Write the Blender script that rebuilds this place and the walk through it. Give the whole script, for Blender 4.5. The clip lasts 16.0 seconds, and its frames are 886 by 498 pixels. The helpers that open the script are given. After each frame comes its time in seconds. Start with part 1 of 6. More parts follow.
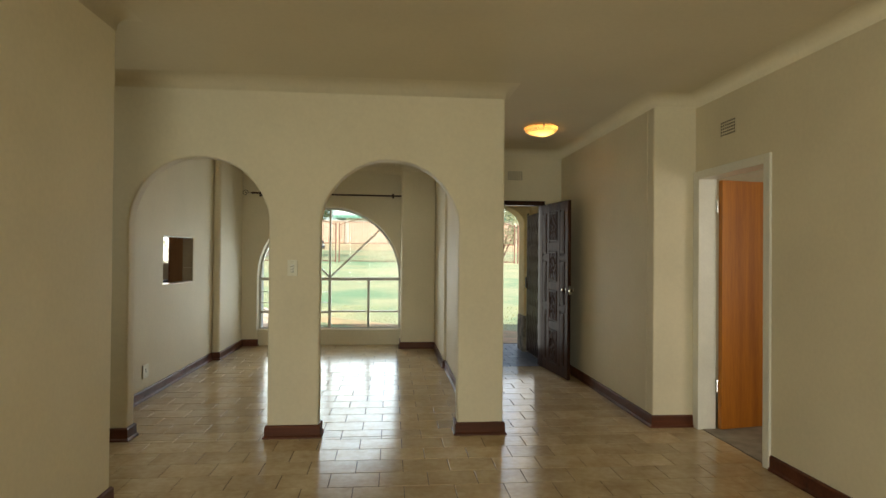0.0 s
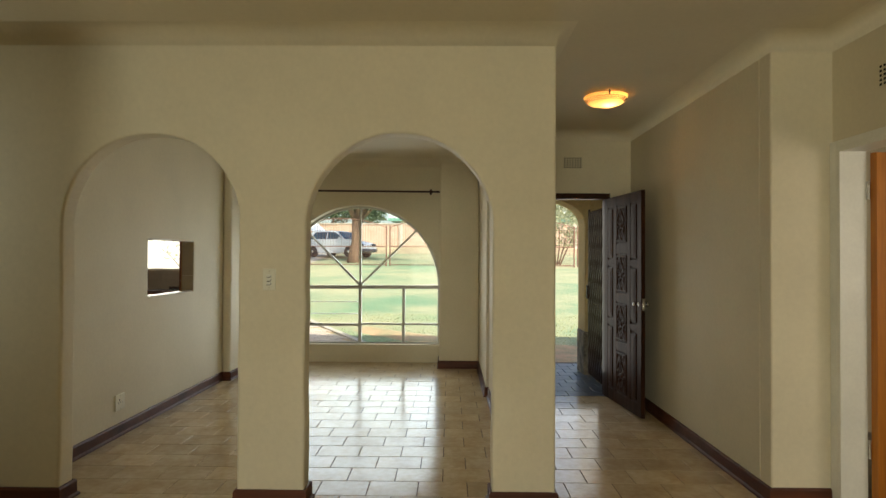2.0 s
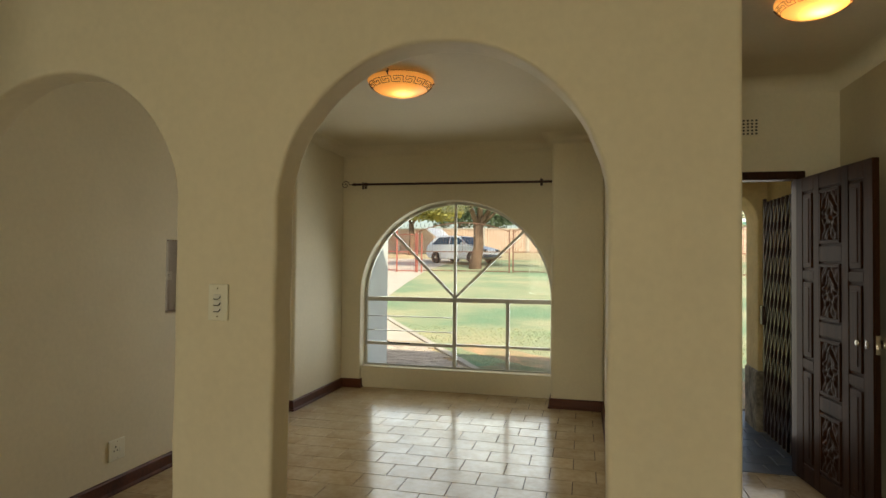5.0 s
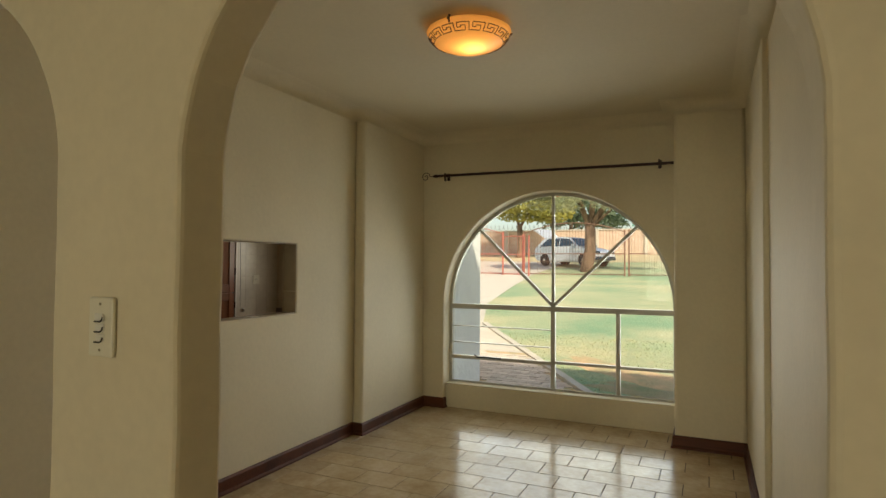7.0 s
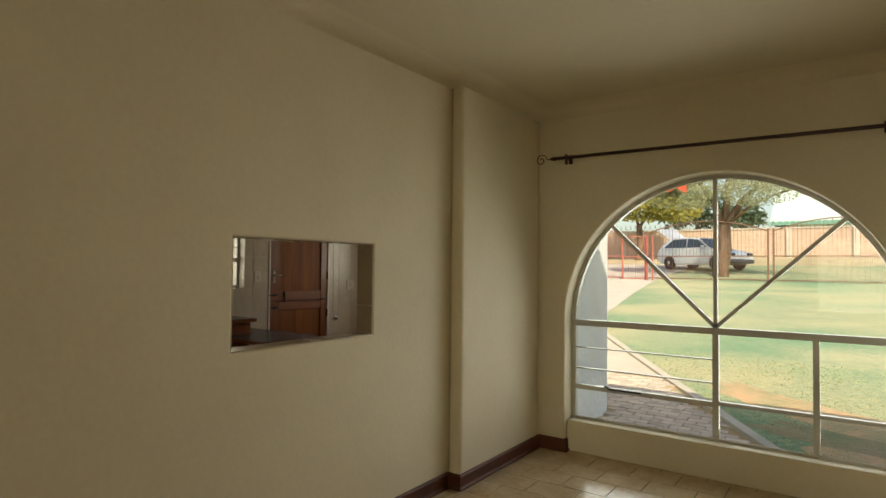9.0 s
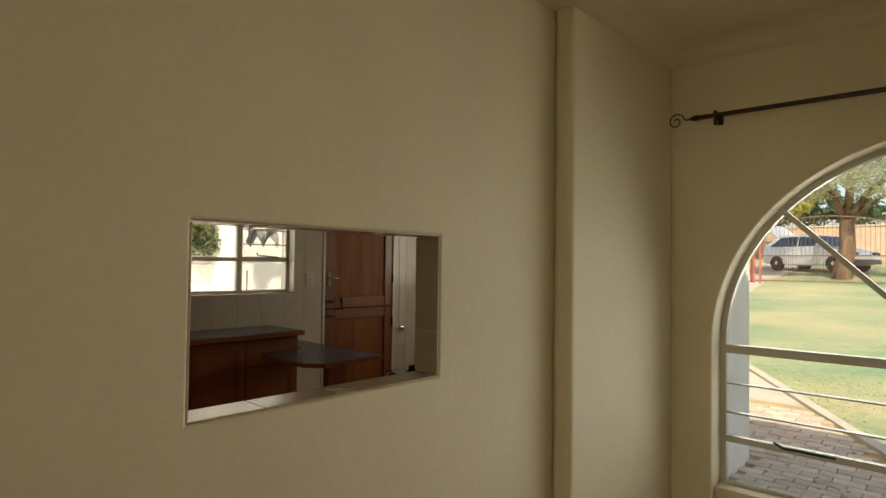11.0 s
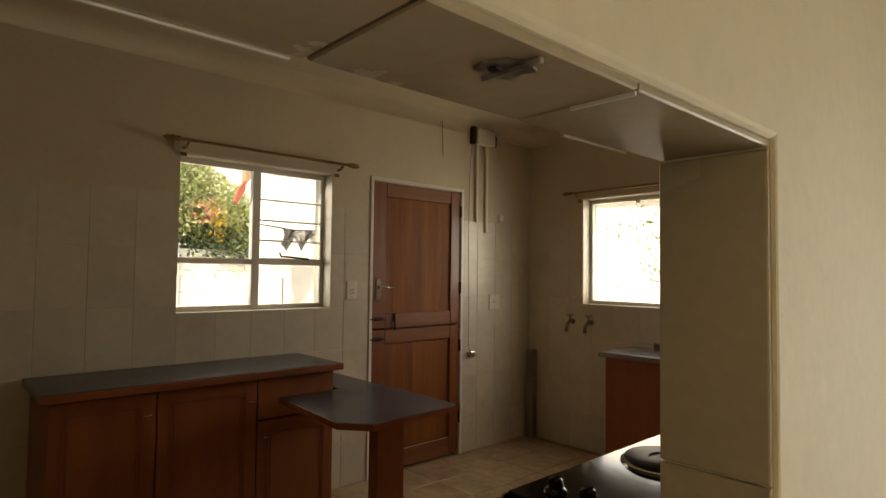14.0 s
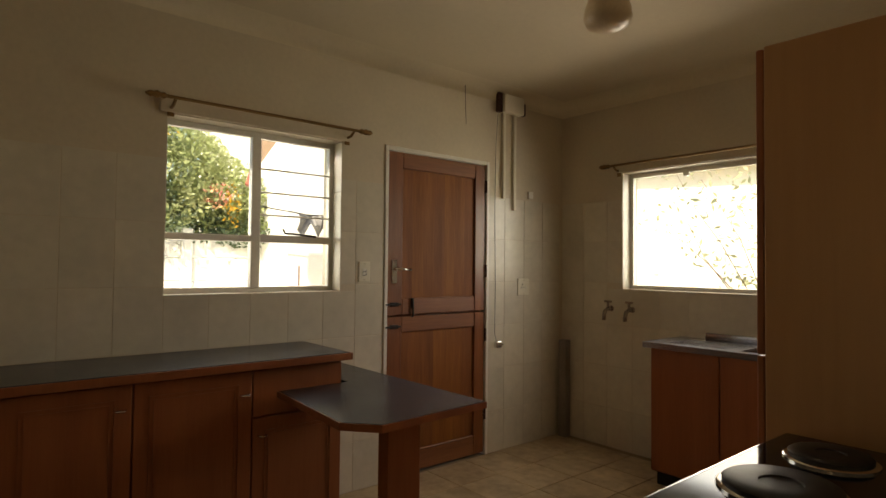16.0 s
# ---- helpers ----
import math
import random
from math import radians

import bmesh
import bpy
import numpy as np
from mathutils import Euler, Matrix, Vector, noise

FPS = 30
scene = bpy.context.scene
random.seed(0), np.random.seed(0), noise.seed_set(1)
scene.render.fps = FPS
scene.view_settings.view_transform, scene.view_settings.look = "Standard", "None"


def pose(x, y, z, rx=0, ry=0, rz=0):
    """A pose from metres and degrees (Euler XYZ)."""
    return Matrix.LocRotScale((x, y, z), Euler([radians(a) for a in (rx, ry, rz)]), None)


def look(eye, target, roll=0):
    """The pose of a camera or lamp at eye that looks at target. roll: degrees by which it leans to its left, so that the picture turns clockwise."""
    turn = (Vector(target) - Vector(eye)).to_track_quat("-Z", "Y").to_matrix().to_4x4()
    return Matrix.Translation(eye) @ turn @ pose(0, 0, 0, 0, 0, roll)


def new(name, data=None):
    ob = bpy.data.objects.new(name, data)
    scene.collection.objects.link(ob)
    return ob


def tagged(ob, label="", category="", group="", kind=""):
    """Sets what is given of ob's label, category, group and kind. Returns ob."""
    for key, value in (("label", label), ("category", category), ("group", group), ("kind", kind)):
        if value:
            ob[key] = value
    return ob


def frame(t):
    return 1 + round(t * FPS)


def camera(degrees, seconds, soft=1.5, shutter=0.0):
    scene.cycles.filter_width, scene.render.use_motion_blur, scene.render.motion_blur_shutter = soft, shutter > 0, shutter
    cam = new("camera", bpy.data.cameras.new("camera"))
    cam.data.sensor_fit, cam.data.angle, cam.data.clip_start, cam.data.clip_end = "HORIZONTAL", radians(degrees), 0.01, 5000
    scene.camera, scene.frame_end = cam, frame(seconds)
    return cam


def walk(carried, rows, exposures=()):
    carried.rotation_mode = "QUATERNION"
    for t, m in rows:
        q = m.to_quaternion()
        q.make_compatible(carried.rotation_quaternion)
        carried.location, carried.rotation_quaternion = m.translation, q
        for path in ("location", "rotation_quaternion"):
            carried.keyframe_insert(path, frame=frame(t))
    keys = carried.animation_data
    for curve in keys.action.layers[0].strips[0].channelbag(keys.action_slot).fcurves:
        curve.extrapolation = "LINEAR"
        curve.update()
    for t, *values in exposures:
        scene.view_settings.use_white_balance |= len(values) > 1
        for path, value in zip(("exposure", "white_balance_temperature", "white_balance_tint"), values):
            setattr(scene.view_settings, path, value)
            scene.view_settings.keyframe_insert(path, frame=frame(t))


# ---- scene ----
cam = camera(75.0, 16.0)
PATH = [
    (0, (0.094, -0.416, 1.386), (0.273, 1.576, 1.405), 0.5),
    (0.5, (0.162, -0.085, 1.399), (0.302, 1.91, 1.421), 0.5),
    (1, (0.252, 0.203, 1.396), (0.357, 2.2, 1.42), 0.4),
    (1.5, (0.326, 0.495, 1.399), (0.362, 2.494, 1.423), 0.4),
    (2, (0.371, 0.765, 1.406), (0.348, 2.765, 1.434), 0.3),
    (2.5, (0.423, 1.029, 1.4), (0.348, 3.028, 1.433), 0.2),
    (3, (0.491, 1.264, 1.422), (0.339, 3.258, 1.454), 0.3),
    (3.5, (0.528, 1.518, 1.412), (0.288, 3.503, 1.448), 0.3),
    (4, (0.531, 1.755, 1.422), (0.219, 3.73, 1.464), 0.3),
    (4.2, (0.543, 1.858, 1.41), (0.202, 3.828, 1.454), 0.3),
    (6.3, (0.545, 2.94, 1.435), (-0.151, 4.814, 1.482), 0.6),
    (6.5, (0.534, 3.016, 1.424), (-0.196, 4.878, 1.474), 0.4),
    (7, (0.488, 3.217, 1.408), (-0.347, 5.033, 1.461), 0.4),
    (7.5, (0.375, 3.459, 1.415), (-0.561, 5.225, 1.478), 0.4),
    (8, (0.285, 3.682, 1.418), (-0.733, 5.403, 1.48), 0.3),
    (8.5, (0.124, 3.94, 1.393), (-0.975, 5.609, 1.47), 0.6),
    (9, (-0.038, 4.183, 1.433), (-1.201, 5.809, 1.49), 0.6),
    (9.5, (-0.224, 4.416, 1.429), (-1.434, 6.007, 1.491), 0.7),
    (10, (-0.383, 4.645, 1.442), (-1.644, 6.196, 1.505), 0.8),
    (10.2, (-0.475, 4.736, 1.456), (-1.755, 6.272, 1.514), 0.8),
    (12.3, (-1.355, 5.419, 1.431), (-2.809, 6.792, 1.497), 0.6),
    (12.5, (-1.469, 5.455, 1.437), (-2.918, 6.832, 1.504), 0.4),
    (13, (-1.646, 5.596, 1.43), (-3.101, 6.966, 1.505), 0.6),
    (13.5, (-1.838, 5.777, 1.422), (-3.304, 7.135, 1.499), 0.7),
    (14, (-2.003, 5.926, 1.416), (-3.481, 7.271, 1.496), 0.7),
    (14.5, (-2.133, 6.038, 1.425), (-3.621, 7.372, 1.503), 0.8),
    (15, (-2.225, 6.132, 1.403), (-3.722, 7.455, 1.484), 0.7),
    (15.5, (-2.292, 6.201, 1.363), (-3.806, 7.505, 1.444), 0.6),
    (16, (-2.319, 6.222, 1.331), (-3.853, 7.505, 1.388), 0.6),
]
walk(cam, [(t, look(eye, target, roll)) for t, eye, target, roll in PATH], exposures=[(0.0, 0.94, 6620, 10), (4.0, 0.72, 7050, 11), (6.5, 0.58, 7450, 12), (10.2, 0.58, 7750, 13), (12.5, 0.80, 8050, 15), (14.0, 1.16, 8150, 15), (15.0, 1.38, 8000, 14), (16.0, 1.32, 7900, 13)])

# ---- world, sun, large lights ----
world = bpy.data.worlds.new("world")
scene.world = world
world.use_nodes = True
wn = world.node_tree.nodes
sky = wn.new("ShaderNodeTexSky")
sky.sky_type = "NISHITA"
sky.sun_disc = False
SUN_EL, SUN_AZ = radians(46), radians(146)
sky.sun_elevation = SUN_EL
sky.sun_rotation = SUN_AZ
sky.air_density, sky.dust_density = 1.0, 2.5
world.node_tree.links.new(sky.outputs[0], wn["Background"].inputs[0])
wn["Background"].inputs[1].default_value = 0.15


def lamp(name, kind, m, energy, color=(1, 1, 1), size=1.0, size_y=None, spread=None):
    d = bpy.data.lights.new(name, kind)
    d.energy, d.color = energy, color
    if kind == "AREA":
        d.size = size
        if size_y:
            d.shape, d.size_y = "RECTANGLE", size_y
        if spread:
            d.spread = radians(spread)
    elif kind == "SUN":
        d.angle = size
    else:
        d.shadow_soft_size = size
    ob = new(name, d)
    ob.matrix_world = m
    return ob


sd = Vector((math.sin(SUN_AZ) * math.cos(SUN_EL), math.cos(SUN_AZ) * math.cos(SUN_EL), math.sin(SUN_EL)))
lamp("sun", "SUN", look(sd * 50, (0, 0, 0)), 3.7, (1, 0.93, 0.82), radians(0.6))
# daylight that enters by the openings, then two added fill lamps
WARM = (0.95, 1.0, 0.86)
lamp("light_arch_window", "AREA", look((-0.82, 8.66, 1.1), (-0.82, 6, 1.1)), 13.0, (0.88, 0.95, 1.0), 2.0, 1.6, 120)
lamp("light_front_door", "AREA", look((1.55, 6.95, 1.1), (1.55, 4, 1.2)), 2.1, (0.95, 0.97, 0.95), 0.8, 1.8, 120)
lamp("light_rear_window", "AREA", look((-0.3, -3.9, 1.25), (0.1, 0.5, -0.2)), 33, WARM, 2.3, 1.8, 130)
lamp("light_kitchen_window", "AREA", look((-5.5, 7.45, 1.62), (-3.7, 7.6, 0.7)), 2.1, (1.0, 0.96, 0.9), 0.9, 0.8, 150)
lamp("light_sink_window", "AREA", look((-4.05, 10.2, 1.6), (-4.25, 8.6, 0.95)), 5.5, (1.0, 0.96, 0.92), 1.2, 0.8, 150)
# added lamp without a window, brightens the orange door and bedroom ceiling
lamp("light_fill_bedroom", "AREA", look((4.3, 1.5, 1.5), (3.1, 4.0, 1.7)), 12, (1.0, 0.93, 0.8), 1.4, 1.4)
# fill added in the closed passage, no opening or fitting stands here
lamp("light_fill_passage", "AREA", look((-3.2, 3.5, 1.6), (-1.5, 3.7, 1.2)), 3, WARM, 0.5, 1.2)


# ---- materials ----
def mat(name, color, rough=0.6, metal=0.0, var=0.08, scale=3.0, fine=60.0, bump=0.0, bscale=None, color2=None,
        stretch=(1, 1, 1), rand=0.0, coat=0.0, spec=0.5, detail=6.0, rvar=0.06, contrast=0.2):
    m = bpy.data.materials.new(name)
    m.use_nodes = True
    n, l = m.node_tree.nodes, m.node_tree.links
    b = n["Principled BSDF"]
    b.inputs["Roughness"].default_value = rough
    b.inputs["Metallic"].default_value = metal
    b.inputs["Specular IOR Level"].default_value = spec
    b.inputs["Coat Weight"].default_value = coat
    b.inputs["Coat Roughness"].default_value = 0.12
    tc = n.new("ShaderNodeTexCoord")
    mp = n.new("ShaderNodeMapping")
    mp.inputs["Scale"].default_value = stretch
    l.new(tc.outputs["Object"], mp.inputs[0])
    vec = mp.outputs[0]
    if rand:
        oi = n.new("ShaderNodeObjectInfo")
        add = n.new("ShaderNodeVectorMath")
        add.operation = "ADD"
        sc = n.new("ShaderNodeVectorMath")
        sc.operation = "SCALE"
        sc.inputs[0].default_value = (17.3, 31.1, 7.7)
        l.new(oi.outputs["Random"], sc.inputs["Scale"])
        l.new(vec, add.inputs[0])
        l.new(sc.outputs[0], add.inputs[1])
        vec = add.outputs[0]
    n1 = n.new("ShaderNodeTexNoise")
    n1.inputs["Scale"].default_value = scale
    n1.inputs["Detail"].default_value = detail
    n2 = n.new("ShaderNodeTexNoise")
    n2.inputs["Scale"].default_value = fine
    n2.inputs["Detail"].default_value = 3
    l.new(vec, n1.inputs[0])
    l.new(vec, n2.inputs[0])
    mixf = n.new("ShaderNodeMix")
    mixf.inputs[0].default_value = 0.35
    l.new(n1.outputs[0], mixf.inputs[2])
    l.new(n2.outputs[0], mixf.inputs[3])
    ramp = n.new("ShaderNodeMapRange")
    ramp.inputs[1].default_value, ramp.inputs[2].default_value = 0.5 - contrast, 0.5 + contrast
    l.new(mixf.outputs[0], ramp.inputs[0])
    mix = n.new("ShaderNodeMix")
    mix.data_type = "RGBA"
    c2 = color2 or tuple(c * (1 - var * 2) for c in color)
    c1 = color if color2 else tuple(min(1, c * (1 + var * 0.6)) for c in color)
    mix.inputs[6].default_value = (*c1, 1)
    mix.inputs[7].default_value = (*c2, 1)
    l.new(ramp.outputs[0], mix.inputs[0])
    out = mix.outputs[2]
    if rand:
        hs = n.new("ShaderNodeHueSaturation")
        mr = n.new("ShaderNodeMapRange")
        mr.inputs[3].default_value, mr.inputs[4].default_value = 1 - rand, 1 + rand
        l.new(oi.outputs["Random"], mr.inputs[0])
        l.new(mr.outputs[0], hs.inputs["Value"])
        l.new(out, hs.inputs["Color"])
        out = hs.outputs[0]
    l.new(out, b.inputs["Base Color"])
    if rvar:
        rr = n.new("ShaderNodeMapRange")
        rr.inputs[3].default_value, rr.inputs[4].default_value = max(0.02, rough - rvar), min(1, rough + rvar)
        l.new(n1.outputs[0], rr.inputs[0])
        l.new(rr.outputs[0], b.inputs["Roughness"])
    if bump:
        n3 = n.new("ShaderNodeTexNoise")
        n3.inputs["Scale"].default_value = bscale or fine
        n3.inputs["Detail"].default_value = 5
        l.new(vec, n3.inputs[0])
        bp = n.new("ShaderNodeBump")
        bp.inputs["Strength"].default_value = 1.0
        bp.inputs["Distance"].default_value = bump
        l.new(n3.outputs[0], bp.inputs["Height"])
        l.new(bp.outputs[0], b.inputs["Normal"])
    return m


def wood(name, dark, light, axis="z", rough=0.4, coat=0.3, scale=9.0, rand=0.0, spec=0.5):
    st = {"z": (1, 1, 0.06), "y": (1, 0.06, 1), "x": (0.06, 1, 1)}[axis]
    return mat(name, light, rough, color2=dark, scale=scale, fine=scale * 9, stretch=st, bump=0.0006, bscale=scale * 10,
               coat=coat, rand=rand, detail=8, spec=spec)


def glass_mat():
    m = bpy.data.materials.new("glass")
    m.use_nodes = True
    n, l = m.node_tree.nodes, m.node_tree.links
    n.remove(n["Principled BSDF"])
    tr, gl, mx, fr = (n.new("ShaderNodeBsdf" + k) for k in ("Transparent", "Glossy")), None, n.new("ShaderNodeMixShader"), n.new("ShaderNodeFresnel")
    tr, gl = tuple(tr)
    tr.inputs[0].default_value = (0.94, 0.97, 0.96, 1)
    gl.inputs["Roughness"].default_value = 0.02
    fr.inputs[0].default_value = 1.18
    l.new(fr.outputs[0], mx.inputs[0])
    l.new(tr.outputs[0], mx.inputs[1])
    l.new(gl.outputs[0], mx.inputs[2])
    l.new(mx.outputs[0], n["Material Output"].inputs[0])
    return m


M_WALL = mat("plaster_cream", (0.75, 0.67, 0.50), 0.7, var=0.05, scale=1.7, fine=40, bump=0.0011, bscale=24)
M_CEIL = mat("ceiling_paint", (0.70, 0.62, 0.46), 0.85, var=0.04, scale=1.2, fine=30, bump=0.0006, bscale=60)
# darker than the tiles; dim light on the upper walls is painted in
M_KWALL = mat("kitchen_paint_dimmed", (0.66, 0.58, 0.44), 0.5, var=0.06, scale=2.0, fine=40, bump=0.0010, bscale=30)
M_SKIRT = wood("skirting_wood", (0.045, 0.014, 0.007), (0.14, 0.040, 0.016), "x", 0.5, 0.0, 6, 0.0, 0.3)
M_TILE = mat("floor_tile_beige", (0.66, 0.53, 0.35), 0.17, var=0.2, scale=5.0, fine=26, color2=(0.44, 0.31, 0.165), rand=0.10, spec=0.28, bump=0.0004, bscale=7, rvar=0.05)
M_GROUT = mat("grout", (0.11, 0.075, 0.05), 0.85, var=0.2, scale=6)
M_STEEL = mat("white_steel_paint", (0.58, 0.56, 0.49), 0.4, var=0.06, scale=4, fine=50)
M_WHITE = mat("white_gloss_paint", (0.82, 0.80, 0.72), 0.35, var=0.05, scale=5)
M_GLASS = glass_mat()
M_DOOR = wood("dark_carved_wood", (0.016, 0.006, 0.003), (0.062, 0.021, 0.008), "z", 0.5, 0.0, 11, 0.0, 0.12)
M_ORANGE = wood("orange_veneer", (0.30, 0.088, 0.006), (0.54, 0.19, 0.013), "z", 0.42, 0.08, 16)
M_KDOOR = wood("meranti_wood", (0.15, 0.044, 0.015), (0.29, 0.10, 0.034), "z", 0.42, 0.2, 14)
M_KDOORX = wood("meranti_rail", (0.15, 0.047, 0.017), (0.31, 0.115, 0.042), "y", 0.42, 0.2, 14)
M_CAB = wood("cabinet_laminate", (0.25, 0.072, 0.024), (0.34, 0.112, 0.040), "z", 0.42, 0.1, 10)
M_SINKCAB = wood("sink_cabinet_laminate", (0.25, 0.07, 0.02), (0.34, 0.105, 0.034), "z", 0.45, 0.1, 10)
M_TALL = wood("tall_cabinet_board", (0.40, 0.20, 0.08), (0.50, 0.265, 0.11), "z", 0.5, 0.0, 5)
M_TOP = mat("slate_laminate", (0.036, 0.042, 0.056), 0.24, var=0.3, scale=6, fine=180, bump=0.0002, bscale=200)
M_IRON = mat("black_iron", (0.018, 0.014, 0.012), 0.45, 0.4, var=0.2)
M_BRONZE = mat("brown_rod_paint", (0.05, 0.018, 0.012), 0.4, 0.2, var=0.2)
M_TAP = mat("tarnished_tap_metal", (0.42, 0.37, 0.31), 0.25, 0.9, var=0.2)
M_CHROME = mat("chrome", (0.75, 0.73, 0.70), 0.16, 1.0, var=0.05)
M_INOX = mat("stainless_steel", (0.42, 0.43, 0.46), 0.24, 1.0, var=0.08, scale=20, stretch=(0.1, 1, 1))
M_BRASS = mat("aged_brass", (0.33, 0.21, 0.09), 0.35, 0.9, var=0.2)
M_PLASTIC = mat("cream_plastic", (0.78, 0.745, 0.61), 0.4, var=0.04)
M_DARK = mat("dark_hole", (0.02, 0.018, 0.015), 0.8)
M_KTILE = mat("wall_tile_glazed", (0.72, 0.67, 0.55), 0.24, var=0.08, scale=3, fine=20, rand=0.03, rvar=0.03)
M_CARPET = mat("beige_carpet", (0.36, 0.31, 0.25), 0.95, var=0.2, scale=8, fine=300, bump=0.004, bscale=320)
M_PORCH = mat("slate_blue_tile", (0.17, 0.19, 0.22), 0.35, var=0.2, scale=5, rand=0.12)
M_GRASS = mat("lawn", (0.16, 0.29, 0.16), 0.9, color2=(0.46, 0.42, 0.25), scale=0.5, fine=16, stretch=(0.75, 1.1, 1), bump=0.05, bscale=18, contrast=0.13, detail=12)
M_DIRT = mat("red_dirt", (0.58, 0.37, 0.21), 0.95, color2=(0.33, 0.30, 0.16), scale=3.2, fine=26, contrast=0.12, bump=0.02, bscale=20)
M_PAVE = mat("clay_paver", (0.68, 0.57, 0.46), 0.8, var=0.2, scale=6, fine=60, rand=0.14, bump=0.002)
M_CONC = mat("pale_concrete", (0.55, 0.50, 0.42), 0.85, var=0.12, scale=2.5, fine=40, bump=0.004)
M_RENDER = mat("white_rough_render", (0.86, 0.85, 0.80), 0.9, var=0.07, scale=4, fine=30, bump=0.012, bscale=14)
M_YELLOW = mat("yellow_render", (0.78, 0.59, 0.30), 0.9, var=0.1, scale=4, fine=30, bump=0.010, bscale=14)
M_STONE = mat("rough_stone", (0.36, 0.30, 0.23), 0.9, var=0.4, scale=7, fine=30, bump=0.03, bscale=9)
M_REDIRON = mat("red_oxide_paint", (0.46, 0.14, 0.10), 0.5, var=0.15)
M_FENCE = mat("brown_fence_paint", (0.22, 0.11, 0.07), 0.55, var=0.15)
M_CARPAINT = mat("silver_car_paint", (0.76, 0.78, 0.80), 0.3, 0.1, var=0.04, coat=0.6)
M_CARGLASS = mat("dark_car_glass", (0.04, 0.07, 0.10), 0.08, var=0.2)
M_RUBBER = mat("tyre_rubber", (0.02, 0.02, 0.02), 0.8)
M_BARK = mat("bark", (0.24, 0.155, 0.10), 0.95, var=0.4, scale=5, fine=25, stretch=(1, 1, 0.25), bump=0.04, bscale=12)


def leaf_mat(name, a, b):
    m = mat(name, a, 0.55, color2=b, scale=1.5, fine=20)
    n, l = m.node_tree.nodes, m.node_tree.links
    p, t, x = n["Principled BSDF"], n.new("ShaderNodeBsdfTranslucent"), n.new("ShaderNodeMixShader")
    l.new(p.inputs["Base Color"].links[0].from_socket, t.inputs[0])
    x.inputs[0].default_value = 0.5
    l.new(p.outputs[0], x.inputs[1])
    l.new(t.outputs[0], x.inputs[2])
    l.new(x.outputs[0], n["Material Output"].inputs[0])
    return m


M_LEAF = leaf_mat("olive_leaves", (0.36, 0.41, 0.26), (0.55, 0.53, 0.35))
M_BLADE = leaf_mat("grass_blades", (0.34, 0.46, 0.22), (0.72, 0.64, 0.34))
M_LEAFY = leaf_mat("yellow_leaves", (0.56, 0.50, 0.15), (0.36, 0.38, 0.12))
M_BUSH = leaf_mat("pale_green_leaves", (0.31, 0.38, 0.16), (0.52, 0.53, 0.29))
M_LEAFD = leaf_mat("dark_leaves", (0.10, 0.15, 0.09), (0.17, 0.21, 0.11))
M_FLOWER = mat("pink_blossom", (0.55, 0.12, 0.28), 0.7, color2=(0.65, 0.36, 0.06), scale=2.5)
M_ROOF = mat("pale_green_roof", (0.50, 0.60, 0.54), 0.6, var=0.08)
M_REDROOF = mat("red_roof_paint", (0.42, 0.12, 0.08), 0.6, var=0.15)
M_SHADE = bpy.data.materials.new("lit_glass_shade")
M_SHADE.use_nodes = True
sn, sl = M_SHADE.node_tree.nodes, M_SHADE.node_tree.links
s_tr, s_mix = sn.new("ShaderNodeBsdfTranslucent"), sn.new("ShaderNodeMixShader")
s_tr.inputs[0].default_value = (0.90, 0.55, 0.24, 1)
sn["Principled BSDF"].inputs["Base Color"].default_value = (0.62, 0.40, 0.18, 1)
sn["Principled BSDF"].inputs["Roughness"].default_value = 0.25
sn["Principled BSDF"].inputs["Emission Color"].default_value = (1.0, 0.55, 0.16, 1)
sn["Principled BSDF"].inputs["Emission Strength"].default_value = 0.07
s_mix.inputs[0].default_value = 0.6
sl.new(sn["Principled BSDF"].outputs[0], s_mix.inputs[1])
sl.new(s_tr.outputs[0], s_mix.inputs[2])
sl.new(s_mix.outputs[0], sn["Material Output"].inputs[0])
M_KSHADE = mat("frosted_shade", (0.62, 0.50, 0.34), 0.35, var=0.1)
M_BLACKGLOSS = mat("black_enamel", (0.010, 0.010, 0.012), 0.09, var=0.1, spec=0.3, rvar=0.02)
M_PLATE = mat("cast_iron_plate", (0.04, 0.036, 0.034), 0.5, 0.5, var=0.3)


# ---- building helpers ----
ROOTS = {}


def B():
    return bmesh.new()


def box(bm, x0, y0, z0, x1, y1, z1, bevel=0.0, seg=1):
    g = bmesh.ops.create_cube(bm, size=1.0)["verts"]
    m = Matrix.Translation(((x0 + x1) / 2, (y0 + y1) / 2, (z0 + z1) / 2)) @ Matrix.Diagonal((abs(x1 - x0), abs(y1 - y0), abs(z1 - z0), 1))
    bmesh.ops.transform(bm, matrix=m, verts=g)
    if bevel:
        es = list({e for v in g for e in v.link_edges})
        bmesh.ops.bevel(bm, geom=es, offset=bevel, segments=seg, affect="EDGES", profile=0.5)
    return g


def cyl(bm, p0, p1, r, seg=12, r2=None):
    p0, p1 = Vector(p0), Vector(p1)
    d = p1 - p0
    m = Matrix.Translation((p0 + p1) / 2) @ d.to_track_quat("Z", "Y").to_matrix().to_4x4()
    bmesh.ops.create_cone(bm, cap_ends=True, segments=seg, radius1=r, radius2=r if r2 is None else r2, depth=d.length, matrix=m)


